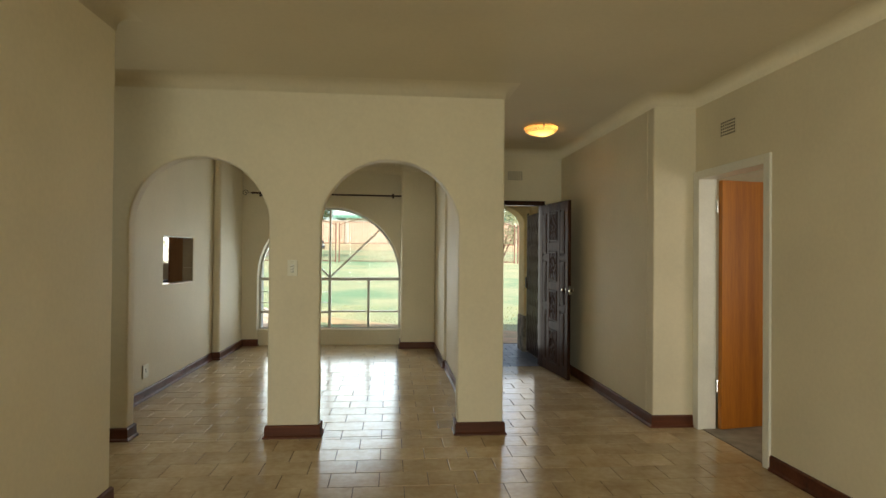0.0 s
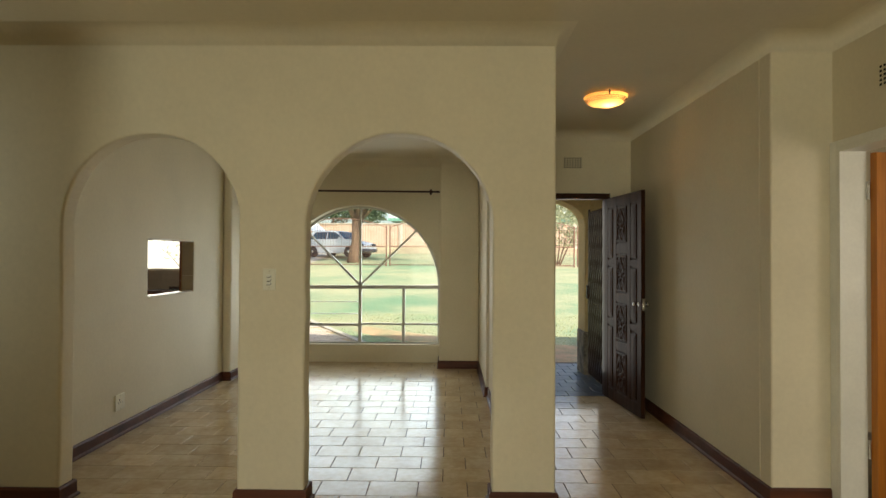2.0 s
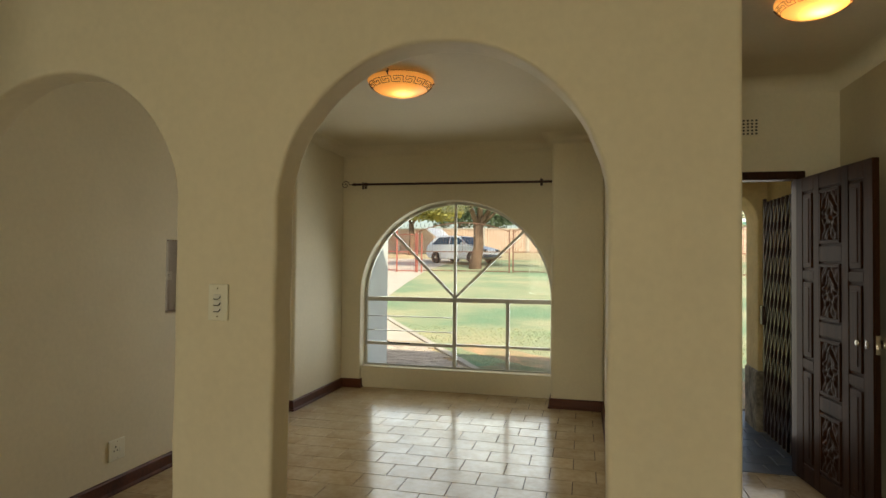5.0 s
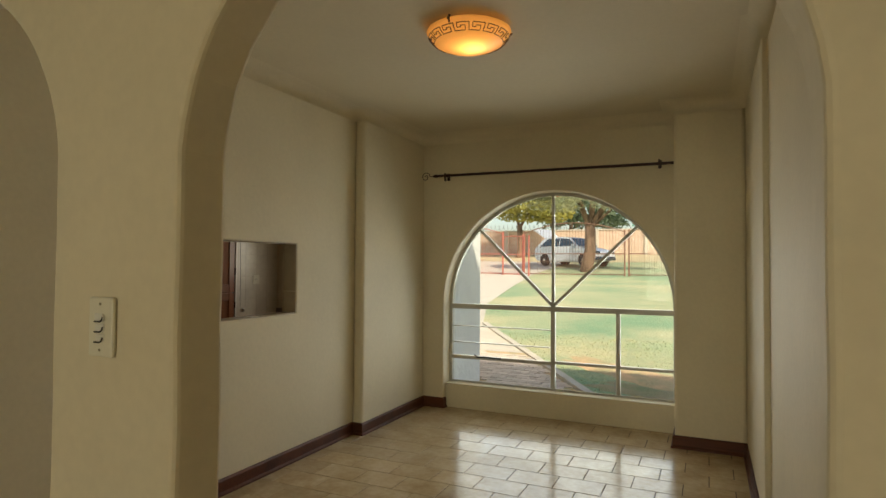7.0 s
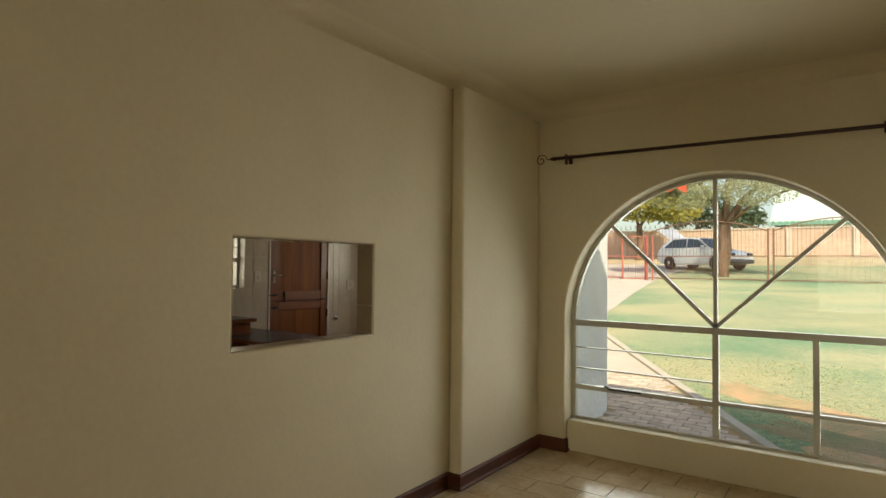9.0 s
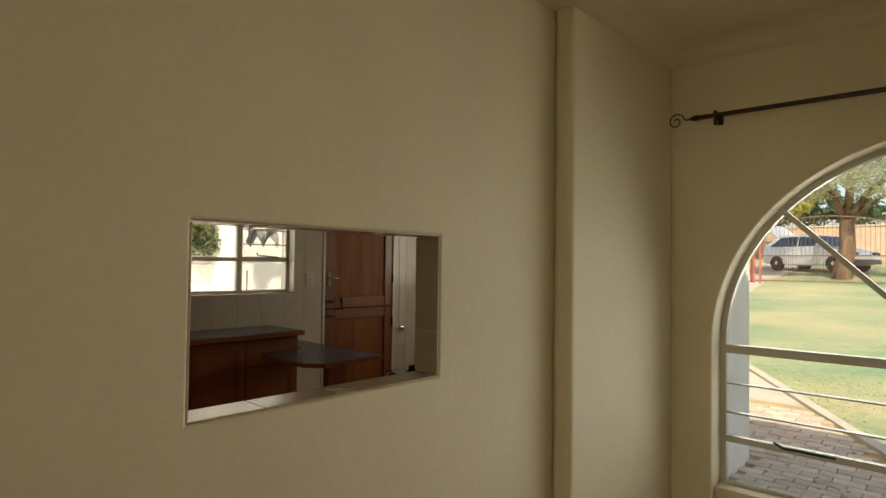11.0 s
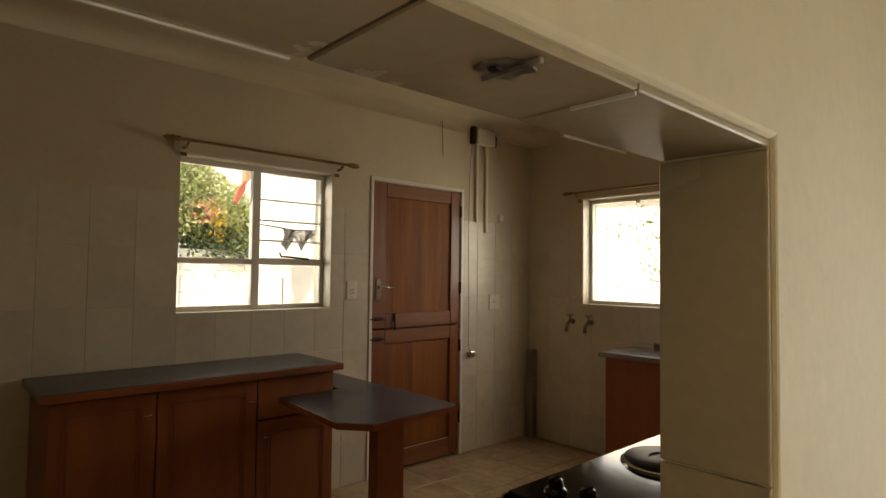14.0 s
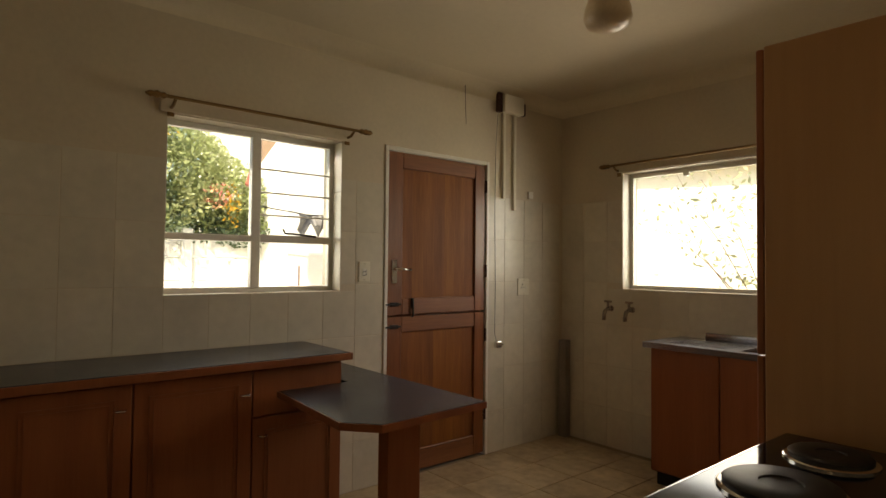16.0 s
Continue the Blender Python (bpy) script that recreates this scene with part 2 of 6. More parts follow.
def prism(bm, pts, axis, a, b):
    """A polygon in the two other axes, drawn out along axis from a to b."""
    def at(p, c):
        return {"x": (c, p[0], p[1]), "y": (p[0], c, p[1]), "z": (p[0], p[1], c)}[axis]
    v0 = [bm.verts.new(at(p, a)) for p in pts]
    v1 = [bm.verts.new(at(p, b)) for p in pts]
    faces = [bm.faces.new(v0), bm.faces.new(v1[::-1])]
    k = len(pts)
    for i in range(k):
        faces.append(bm.faces.new((v0[i], v1[i], v1[(i + 1) % k], v0[(i + 1) % k])))
    bmesh.ops.recalc_face_normals(bm, faces=faces)
    return faces


def lathe(bm, prof, m=Matrix(), seg=32, cap=True):
    rings = []
    for r, z in prof:
        rings.append([bm.verts.new(m @ Vector((r * math.cos(2 * math.pi * i / seg), r * math.sin(2 * math.pi * i / seg), z))) for i in range(seg)])
    for a, b in zip(rings, rings[1:]):
        for i in range(seg):
            bm.faces.new((a[i], a[(i + 1) % seg], b[(i + 1) % seg], b[i]))
    if cap:
        for ring in (rings[0], rings[-1]):
            try:
                bm.faces.new(ring)
            except ValueError:
                pass
    bmesh.ops.recalc_face_normals(bm, faces=bm.faces[:])


def tube(bm, pts, r, seg=8):
    pts = [Vector(p) for p in pts]
    rings = []
    for i, p in enumerate(pts):
        d = (pts[min(i + 1, len(pts) - 1)] - pts[max(i - 1, 0)]).normalized()
        q = d.to_track_quat("Z", "Y")
        rr = r[i] if isinstance(r, (list, tuple)) else r
        rings.append([bm.verts.new(p + q @ Vector((rr * math.cos(2 * math.pi * k / seg), rr * math.sin(2 * math.pi * k / seg), 0))) for k in range(seg)])
    for a, b in zip(rings, rings[1:]):
        off = min(range(seg), key=lambda o: sum((a[k].co - b[(k + o) % seg].co).length for k in range(seg)))
        for k in range(seg):
            bm.faces.new((a[k], a[(k + 1) % seg], b[(k + 1 + off) % seg], b[(k + off) % seg]))
    bm.faces.new(rings[0][::-1])
    bm.faces.new(rings[-1])


def mesh_of(name, bm, material, smooth=False):
    me = bpy.data.meshes.new(name)
    bm.to_mesh(me)
    bm.free()
    me.materials.append(material)
    if smooth:
        me.polygons.foreach_set("use_smooth", [True] * len(me.polygons))
    return me


def part(name, bm, material, parent=None, label="", smooth=False):
    """Links a bmesh, drawn in the world's metres, as one mesh object under a thing or a part."""
    ob = new(name, mesh_of(name, bm, material, smooth))
    if smooth == "auto":
        ob.data.set_sharp_from_angle(angle=radians(40))
    if parent is not None:
        ob.parent = parent
        if parent.name in ROOTS:
            ob.matrix_parent_inverse = ROOTS[parent.name].inverted()
    return tagged(ob, label)


def thing(name, at, label, category, group="", kind=""):
    ob = new(name)
    ob.empty_display_size = 0.1
    ob.matrix_basis = Matrix.Translation(at)
    ROOTS[ob.name] = Matrix.Translation(at)
    return tagged(ob, label, category, group, kind)


def setting(name, bm, material, label, category="", bevel=0.0, smooth=False):
    ob = part(name, bm, material, None, label, smooth)
    tagged(ob, category=category or name.split("_")[0], kind="structure")
    if bevel:
        md = ob.modifiers.new("bevel", "BEVEL")
        md.width, md.segments, md.limit_method, md.angle_limit = bevel, 3, "ANGLE", radians(40)
    return ob


def simple(name, bm, material, label, category, group="", kind="", smooth=False):
    return tagged(part(name, bm, material, None, label, smooth), label, category, group, kind)


def arc(cx, cz, r, a0, a1, n):
    return [(cx + r * math.cos(radians(a0 + (a1 - a0) * i / n)), cz + r * math.sin(radians(a0 + (a1 - a0) * i / n))) for i in range(n + 1)]


def cells(bm, us, zs, holes, at, a, b):
    """A slab between a and b in cells of us and zs, without the holes and without faces inside."""
    def open_at(u, z):
        return u < us[0] or u > us[-1] or z < zs[0] or z > zs[-1] or any(h[0] < u < h[1] and h[2] < z < h[3] for h in holes)
    fs = []
    for u0, u1 in zip(us, us[1:]):
        for z0, z1 in zip(zs, zs[1:]):
            u, z = (u0 + u1) / 2, (z0 + z1) / 2
            if open_at(u, z):
                continue
            quads = [[at(u0, a, z0), at(u1, a, z0), at(u1, a, z1), at(u0, a, z1)], [at(u0, b, z0), at(u1, b, z0), at(u1, b, z1), at(u0, b, z1)]]
            e = 1e-4
            if open_at(u0 - e, z):
                quads.append([at(u0, a, z0), at(u0, b, z0), at(u0, b, z1), at(u0, a, z1)])
            if open_at(u1 + e, z):
                quads.append([at(u1, a, z0), at(u1, b, z0), at(u1, b, z1), at(u1, a, z1)])
            if open_at(u, z0 - e):
                quads.append([at(u0, a, z0), at(u1, a, z0), at(u1, b, z0), at(u0, b, z0)])
            if open_at(u, z1 + e):
                quads.append([at(u0, a, z1), at(u1, a, z1), at(u1, b, z1), at(u0, b, z1)])
            for q in quads:
                fs.append(bm.faces.new([bm.verts.new(p) for p in q]))
    bmesh.ops.remove_doubles(bm, verts=bm.verts[:], dist=1e-5)
    bmesh.ops.recalc_face_normals(bm, faces=bm.faces[:])
    bmesh.ops.dissolve_limit(bm, angle_limit=0.01, verts=bm.verts[:], edges=bm.edges[:])


def wall_x(bm, x0, x1, y0, y1, z0, z1, holes=()):
    """A wall along y, between x0 and x1, with right-angled holes (ya, yb, za, zb)."""
    cells(bm, sorted({y0, y1, *(c for h in holes for c in h[:2])}), sorted({z0, z1, *(c for h in holes for c in h[2:])}), holes,
          lambda u, c, z: (c, u, z), x0, x1)


def wall_y(bm, y0, y1, x0, x1, z0, z1, holes=()):
    cells(bm, sorted({x0, x1, *(c for h in holes for c in h[:2])}), sorted({z0, z1, *(c for h in holes for c in h[2:])}), holes,
          lambda u, c, z: (u, c, z), y0, y1)


def offset_path(pts, d, closed):
    k, res = len(pts), []
    for i, p in enumerate(pts):
        p = Vector(p)
        a = Vector(pts[i - 1]) if (closed or i > 0) else None
        b = Vector(pts[(i + 1) % k]) if (closed or i < k - 1) else None
        n = [Vector((-(v - u).normalized().y, (v - u).normalized().x)) for u, v in ((a, p), (p, b)) if u is not None and v is not None]
        if len(n) == 1:
            res.append(p + n[0] * d)
        else:
            m = (n[0] + n[1])
            res.append(p + m * (d / max(0.3, m.dot(n[0]))))
    return res


def moulding(bm, pts, prof, closed=False):
    """A profile of (distance from the wall, height), swept along a wall line with the room on its left."""
    rings = [[bm.verts.new((q.x, q.y, z)) for q in offset_path(pts, d, closed)] for d, z in prof]
    k = len(pts)
    for a, b in zip(rings, rings[1:]):
        for i in range(k if closed else k - 1):
            j = (i + 1) % k
            bm.faces.new((a[i], a[j], b[j], b[i]))
    if not closed:
        bm.faces.new([r[0] for r in rings])
        bm.faces.new([r[-1] for r in rings][::-1])
    bmesh.ops.recalc_face_normals(bm, faces=bm.faces[:])


# ---- large structure ----
CEIL, KCEIL = 2.70, 2.63
ARCH_Y0, ARCH_Y1 = 4.012, 4.135
A1 = (-1.825, -0.82)
A2 = (-0.44, 0.613)
EAST_X, STEP_Y = 0.745, 6.62
HATCH = (5.669, 6.558, 1.048, 1.553)
KX, KY = -5.28, 9.95
KW1 = (6.967, 7.924, 1.176, 2.047)
KD = (8.224, 9.121, 0.0, 2.075)
KW2 = (-4.725, -3.35, 1.172, 2.022)

# wall with the two arches, opening to the floor
bm = B()


def arch_line(x0, x1, top):
    """The worn, slightly uneven edge of an arch, from floor to floor."""
    r = (x1 - x0) / 2
    line = [(x0, 0.15 + (top - r - 0.15) * k / 9) for k in range(9)] + arc((x0 + x1) / 2, top - r, r, 180, 0, 34) + [(x1, top - r - (top - r - 0.15) * (k + 1) / 9) for k in range(9)]
    return [(x0, 0)] + [(x + 0.005 * noise.noise((x * 3, z * 7, 1.0)) + 0.0025 * noise.noise((x * 9, z * 23, 4.0)), z + 0.003 * noise.noise((x * 7, z * 3, 8.0))) for x, z in line] + [(x1, 0)]


out = [(-3.3, 0)] + arch_line(A1[0], A1[1], 2.10) + arch_line(A2[0], A2[1], 2.105) + [(0.968, 0), (0.968, CEIL), (-3.3, CEIL)]
prism(bm, out, "y", ARCH_Y0, ARCH_Y1)
setting("wall_arches", bm, M_WALL, "cream plastered wall with two round arches open to the dining room", "wall", 0.014)

# living room
bm = B()
box(bm, -1.55, -4.0, 0, -1.43, 2.91, CEIL)
setting("wall_living_west", bm, M_WALL, "cream plastered living room wall ending at the passage", "wall", 0.012)
bm = B()
wall_x(bm, 2.575, 2.70, -4.0, 4.11, 0, CEIL, [(3.19, 4.05, 0, 2.035)])
setting("wall_living_east", bm, M_WALL, "cream plastered wall with the bedroom doorway", "wall")
bm = B()
wall_y(bm, -4.15, -4.0, -3.3, 2.70, 0, CEIL, [(-1.4, 0.9, 0.2, 2.2)])
setting("wall_living_south", bm, M_WALL, "cream plastered rear wall with a wide window", "wall")
bm = B()
box(bm, -3.42, -4.0, 0, -3.3, 4.135, CEIL)
setting("wall_passage", bm, M_WALL, "cream plastered passage end wall", "wall")
# entrance hall
bm = B()
box(bm, 2.22, 4.11, 0, 2.70, 4.23, CEIL)
box(bm, 2.22, 4.23, 0, 2.34, 6.9, CEIL)
setting("wall_hall_east", bm, M_WALL, "cream plastered hall wall with a projecting corner", "wall", 0.012)
FDX = (1.085, 2.01)
bm = B()
wall_y(bm, 6.68, 6.90, 0.968, 2.22, 0, CEIL, [(FDX[0], FDX[1], 0, 2.065)])
setting("wall_hall_north", bm, M_WALL, "cream plastered wall above the front door", "wall")
bm = B()
prism(bm, [(0.775, ARCH_Y1), (0.968, ARCH_Y1), (0.968, 8.70), (EAST_X, 8.70), (EAST_X, STEP_Y), (0.775, STEP_Y)], "z", 0, CEIL)
setting("wall_dining_east", bm, M_WALL, "cream plastered wall between dining room and hall", "wall", 0.008)
# dining room
bm = B()
wall_x(bm, -2.325, -2.205, 4.135, 9.95, 0, CEIL, [HATCH])
setting("wall_hatch", bm, M_WALL, "cream plastered wall with the serving hatch to the kitchen", "wall", 0.008)
bm = B()
box(bm, -2.205, 7.29, 0, -2.11, 8.42, CEIL)
setting("wall_pier_west", bm, M_WALL, "cream plastered pier beside the arched window", "wall", 0.028)
WX0, WX1, WZC, WR = -1.895, 0.243, 1.02, 1.069
WCX = (WX0 + WX1) / 2
bm = B()
out = [(-2.205, 0), (WX0, 0)] + arc(WCX, WZC, WR, 180, 0, 40) + [(WX1, 0), (EAST_X, 0), (EAST_X, CEIL), (-2.205, CEIL)]
prism(bm, out, "y", 8.42, 8.70)
setting("wall_window", bm, M_WALL, "cream plastered wall round the arched window", "wall", 0.012)
bm = B()
box(bm, WX1, 8.08, 0, EAST_X, 8.42, CEIL)
setting("wall_pier_east", bm, M_WALL, "cream plastered pier beside the arched window", "wall", 0.028)
# ceilings
bm = B()
box(bm, -3.42, -4.15, CEIL, 2.70, 4.135, CEIL + 0.12)
box(bm, -2.325, 4.135, CEIL, 2.34, 8.70, CEIL + 0.12)
setting("ceiling", bm, M_CEIL, "cream painted plasterboard ceiling", "ceiling")
bm = B()
box(bm, -5.5, 4.5, KCEIL, -2.325, 10.15, KCEIL + 0.12)
setting("ceiling_kitchen", bm, M_CEIL, "cream painted kitchen ceiling", "ceiling")
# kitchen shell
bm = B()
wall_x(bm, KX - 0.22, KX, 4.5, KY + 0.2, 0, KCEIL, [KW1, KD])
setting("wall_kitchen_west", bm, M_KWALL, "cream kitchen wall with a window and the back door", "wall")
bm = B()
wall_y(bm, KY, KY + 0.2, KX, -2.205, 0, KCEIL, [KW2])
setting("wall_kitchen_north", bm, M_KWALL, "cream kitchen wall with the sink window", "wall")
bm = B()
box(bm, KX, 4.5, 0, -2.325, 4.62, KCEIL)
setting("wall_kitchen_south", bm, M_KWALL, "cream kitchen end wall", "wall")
bm = B()
box(bm, -2.205, 8.70, -0.3, -2.165, 10.15, 2.6)
setting("wall_outer_corner", bm, M_RENDER, "rough white rendered outer wall corner", "wall", 0.02)
# bedroom beyond the orange door
bm = B()
box(bm, 5.4, 1.2, 0, 5.5, 5.6, CEIL)
box(bm, 2.70, 5.5, 0, 5.4, 5.6, CEIL)
box(bm, 2.70, 1.2, 0, 5.4, 1.3, CEIL)
setting("wall_bedroom", bm, M_WALL, "cream bedroom walls", "wall")
bm = B()
box(bm, 2.70, 1.2, CEIL, 5.5, 5.6, CEIL + 0.1)
setting("ceiling_bedroom", bm, M_WHITE, "white bedroom ceiling", "ceiling")
bm = B()
box(bm, 2.60, 1.2, -0.1, 5.5, 5.6, 0.006)
setting("floor_bedroom", bm, M_CARPET, "beige cut-pile bedroom carpet", "carpet")
# floors
bm = B()
box(bm, -3.42, -4.15, -0.15, 2.60, 6.68, -0.004)
box(bm, -2.205, 6.68, -0.15, 0.9, 8.70, -0.004)
FLOOR = setting("floor", bm, M_GROUT, "glossy beige ceramic floor tiles in running bond", "floor")
bm = B()
box(bm, -5.5, 4.5, -0.15, -2.205, 10.15, -0.004)
KFLOOR = setting("floor_kitchen", bm, mat("brown_grout", (0.38, 0.30, 0.20), 0.85, var=0.15), "beige ceramic kitchen floor tiles", "floor")

# ground outside: flat by the house, then a long rising lawn
def ground_z(y):
    return -0.10 if y < 10 else -0.10 + (y - 10) * 0.0685


bm = B()
xs = [-400, -120, -60, -40, -30, -24, -18, -14, -10, -7, -4, -1, 2, 5, 8, 12, 16, 22, 30, 60, 120, 400]
ys = [-400, -60, -20, 0, 8, 10, 12, 15, 18, 22, 26, 31, 36, 42, 60, 100, 400]
grid = [[bm.verts.new((x, y, ground_z(min(y, 60)) - (0.35 if y < 6 else 0))) for x in xs] for y in ys]
for j in range(len(ys) - 1):
    for i in range(len(xs) - 1):
        bm.faces.new((grid[j][i], grid[j][i + 1], grid[j + 1][i + 1], grid[j + 1][i]))
setting("ground", bm, M_GRASS, "patchy green lawn with dry yellow grass", "ground", smooth=True)

# ---- skirting and cornice ----
SK = [(0.0, 0.0), (0.028, 0.0), (0.027, 0.012), (0.016, 0.022), (0.015, 0.085), (0.009, 0.096), (0.0, 0.097)]
for name, pts, closed in (
        ("baseboard_pillar", [(A1[1], ARCH_Y0), (A1[1], ARCH_Y1), (A2[0], ARCH_Y1), (A2[0], ARCH_Y0)], True),
        ("baseboard_hall_west", [(1.06, 6.68), (0.968, 6.68), (0.968, ARCH_Y0), (A2[1], ARCH_Y0), (A2[1], ARCH_Y1), (0.775, ARCH_Y1), (0.775, STEP_Y), (EAST_X, STEP_Y), (EAST_X, 8.08), (WX1, 8.08), (WX1, 8.465)], False),
        ("baseboard_dining", [(WX0, 8.465), (WX0, 8.42), (-2.11, 8.42), (-2.11, 7.29), (-2.205, 7.29), (-2.205, ARCH_Y1), (A1[0], ARCH_Y1), (A1[0], ARCH_Y0), (-3.3, ARCH_Y0)], False),
        ("baseboard_hall_east", [(2.555, 4.11), (2.22, 4.11), (2.22, 6.68), (2.03, 6.68)], False),
        ("baseboard_living_east", [(2.575, -4.0), (2.575, 3.15)], False),
        ("baseboard_living_west", [(-1.55, 0.0), (-1.55, 2.91), (-1.43, 2.91), (-1.43, -4.0)], False)):
    bm = B()
    moulding(bm, pts, SK, closed)
    setting(name, bm, M_SKIRT, "dark red-brown varnished wooden skirting board", "skirting")


def cornice(name, pts, closed, top):
    bm = B()
    prof = [(0.001, top - 0.10), (0.0025, top - 0.085)] + [(0.0825 - 0.08 * math.cos(radians(a)), top - 0.0815 + 0.08 * math.sin(radians(a))) for a in (0, 11, 22, 34, 45, 56, 68, 79, 90)] + [(0.10, top - 0.0005)]
    moulding(bm, pts, prof, closed)
    setting(name, bm, M_WALL, "cream painted coved plaster cornice", "cornice", smooth=True)


cornice("trim_cornice_living", [(2.575, -4.0), (2.575, 4.11), (2.22, 4.11), (2.22, 6.68), (0.968, 6.68), (0.968, ARCH_Y0), (-3.3, ARCH_Y0)], False, CEIL)
cornice("trim_cornice_stub", [(-1.55, 0.0), (-1.55, 2.91), (-1.43, 2.91), (-1.43, -4.0)], False, CEIL)
cornice("trim_cornice_dining", [(-2.205, ARCH_Y1), (0.775, ARCH_Y1), (0.775, STEP_Y), (EAST_X, STEP_Y), (EAST_X, 8.08), (WX1, 8.08), (WX1, 8.42), (-2.11, 8.42), (-2.11, 7.29), (-2.205, 7.29)], True, CEIL)
cornice("trim_cornice_kitchen", [(KX, 4.62), (-2.325, 4.62), (-2.325, KY), (KX, KY)], True, KCEIL)


# ---- arched dining window ----
def bar(bm, p0, p1, w, d0, d1, plane="y"):
    """A flat bar of width w in the plane of a window, between depths d0 and d1."""
    a, b = Vector(p0), Vector(p1)
    n = Vector((-(b - a).y, (b - a).x)).normalized() * w / 2
    prism(bm, [tuple(a + n), tuple(b + n), tuple(b - n), tuple(a - n)], plane, d0, d1)


win = thing("window_1", (WCX, 8.59, 0), "white steel arched window with sunburst bars and a solid lower panel", "window", kind="structure")
WC = (-0.838, 1.0)
bm = B()
ring = arc(WCX, WZC, WR + 0.004, 0, 180, 40)
inner = arc(WCX, WZC, WR - 0.030, 180, 0, 40)
prism(bm, [(WX1 + 0.004, 0.0)] + ring + [(WX0 - 0.004, 0.0), (WX0 + 0.03, 0.0)] + inner + [(WX1 - 0.03, 0.0)], "y", 8.575, 8.615)
part("window_frame", bm, M_STEEL, win)
bm = B()
box(bm, WX0 + 0.003, 8.468, 0.0, WX1 - 0.003, 8.612, 0.236, 0.004)
part("lower_panel", bm, M_WALL, win, "white painted steel lower panel")
bm = B()
box(bm, WX0 + 0.03, 8.566, 0.2365, WX1 - 0.03, 8.574, 0.256, 0.002)
part("panel_rail", bm, M_STEEL, win)
bm = B()
bar(bm, (WX0 + 0.02, 0.99), (WX1 - 0.02, 1.0), 0.046, 8.566, 8.618)
part("transom", bm, M_STEEL, win)
for a, b, w in (((WC[0], 0.235), (WC[0], 0.975), 0.040), ((-0.248, 0.235), (-0.248, 0.975), 0.036), ((WC[0], 1.02), (WC[0], WZC + WR - 0.02), 0.026),
                ((WC[0], 1.02), (-1.595, 1.775), 0.026), ((WC[0], 1.02), (-0.064, 1.775), 0.026),
                ((WX0 + 0.02, 0.485), (WC[0] - 0.02, 0.485), 0.034), ((WC[0] + 0.02, 0.497), (-0.266, 0.497), 0.024), ((-0.23, 0.497), (WX1 - 0.02, 0.497), 0.024),
                ((WX0 + 0.02, 0.795), (WC[0] - 0.02, 0.795), 0.008), ((WX0 + 0.02, 0.632), (WC[0] - 0.02, 0.632), 0.008)):
    bm = B()
    bar(bm, a, b, w, 8.572, 8.611)
    part("glazing_bar", bm, M_STEEL, win)
bm = B()
tube(bm, [(-1.62, 8.56, 0.515), (-1.57, 8.535, 0.50), (-1.50, 8.53, 0.503), (-1.34, 8.545, 0.498)], [0.007, 0.008, 0.009, 0.007], 8)
part("window_stay", bm, M_IRON, win, "black iron window stay")
for pts in ([(WX0 + 0.02, 0.24), (WC[0], 0.24), (WC[0], 0.99), (WX0 + 0.02, 0.99)], [(WC[0], 0.24), (-0.248, 0.24), (-0.248, 0.99), (WC[0], 0.99)],
            [(-0.248, 0.24), (WX1 - 0.02, 0.24), (WX1 - 0.02, 0.99), (-0.248, 0.99)], [(WX0 + 0.02, 1.0)] + arc(WCX, WZC, WR - 0.02, 180, 0, 30) + [(WX1 - 0.02, 1.0)]):
    bm = B()
    prism(bm, pts, "y", 8.594, 8.598)
    part("pane", bm, M_GLASS, win).visible_shadow = False

# curtain rod over it
rod = thing("curtain_rod", (-1.0, 8.33, 2.27), "dark brown iron curtain rod with a scroll finial", "curtain rod")
bm = B()
RY, RZ0, RZ1 = 8.335, 2.275, 2.262
cyl(bm, (-1.90, RY, RZ0), (WX1, RY, RZ1), 0.0125, 12)
part("rod", bm, M_BRONZE, rod)
bm = B()
lathe(bm, [(0.004, 0), (0.012, 0.015), (0.017, 0.04), (0.011, 0.065), (0.014, 0.08), (0.008, 0.10)], Matrix.Translation((-1.985, RY, RZ0)) @ pose(0, 0, 0, 0, 90, 0), 12)
part("finial_collar", bm, M_BRONZE, rod, smooth=True)
bm = B()
sp = [(-1.985, RY, RZ0), (-2.000, RY, RZ0 - 0.003), (-2.012, RY, RZ0 + 0.004)]
for i in range(25):
    a = radians(38 + i * 20)
    r = 0.046 - 0.00155 * i
    sp.append((-2.058 + r * math.cos(a), RY, RZ0 - 0.004 + r * math.sin(a)))
tube(bm, sp, 0.0036, 7)
part("scroll", bm, M_BRONZE, rod, smooth=True)
for x in (-1.845, 0.118):
    bm = B()
    box(bm, x - 0.007, RY - 0.018, RZ0 - 0.055, x + 0.007, RY + 0.012, RZ0 + 0.022, 0.003)
    box(bm, x - 0.006, RY, RZ0 - 0.012, x + 0.006, 8.42, RZ0 + 0.004)
    box(bm, x - 0.014, 8.412, RZ0 - 0.04, x + 0.014, 8.42, RZ0 + 0.03)
    part("bracket", bm, M_BRONZE, rod)

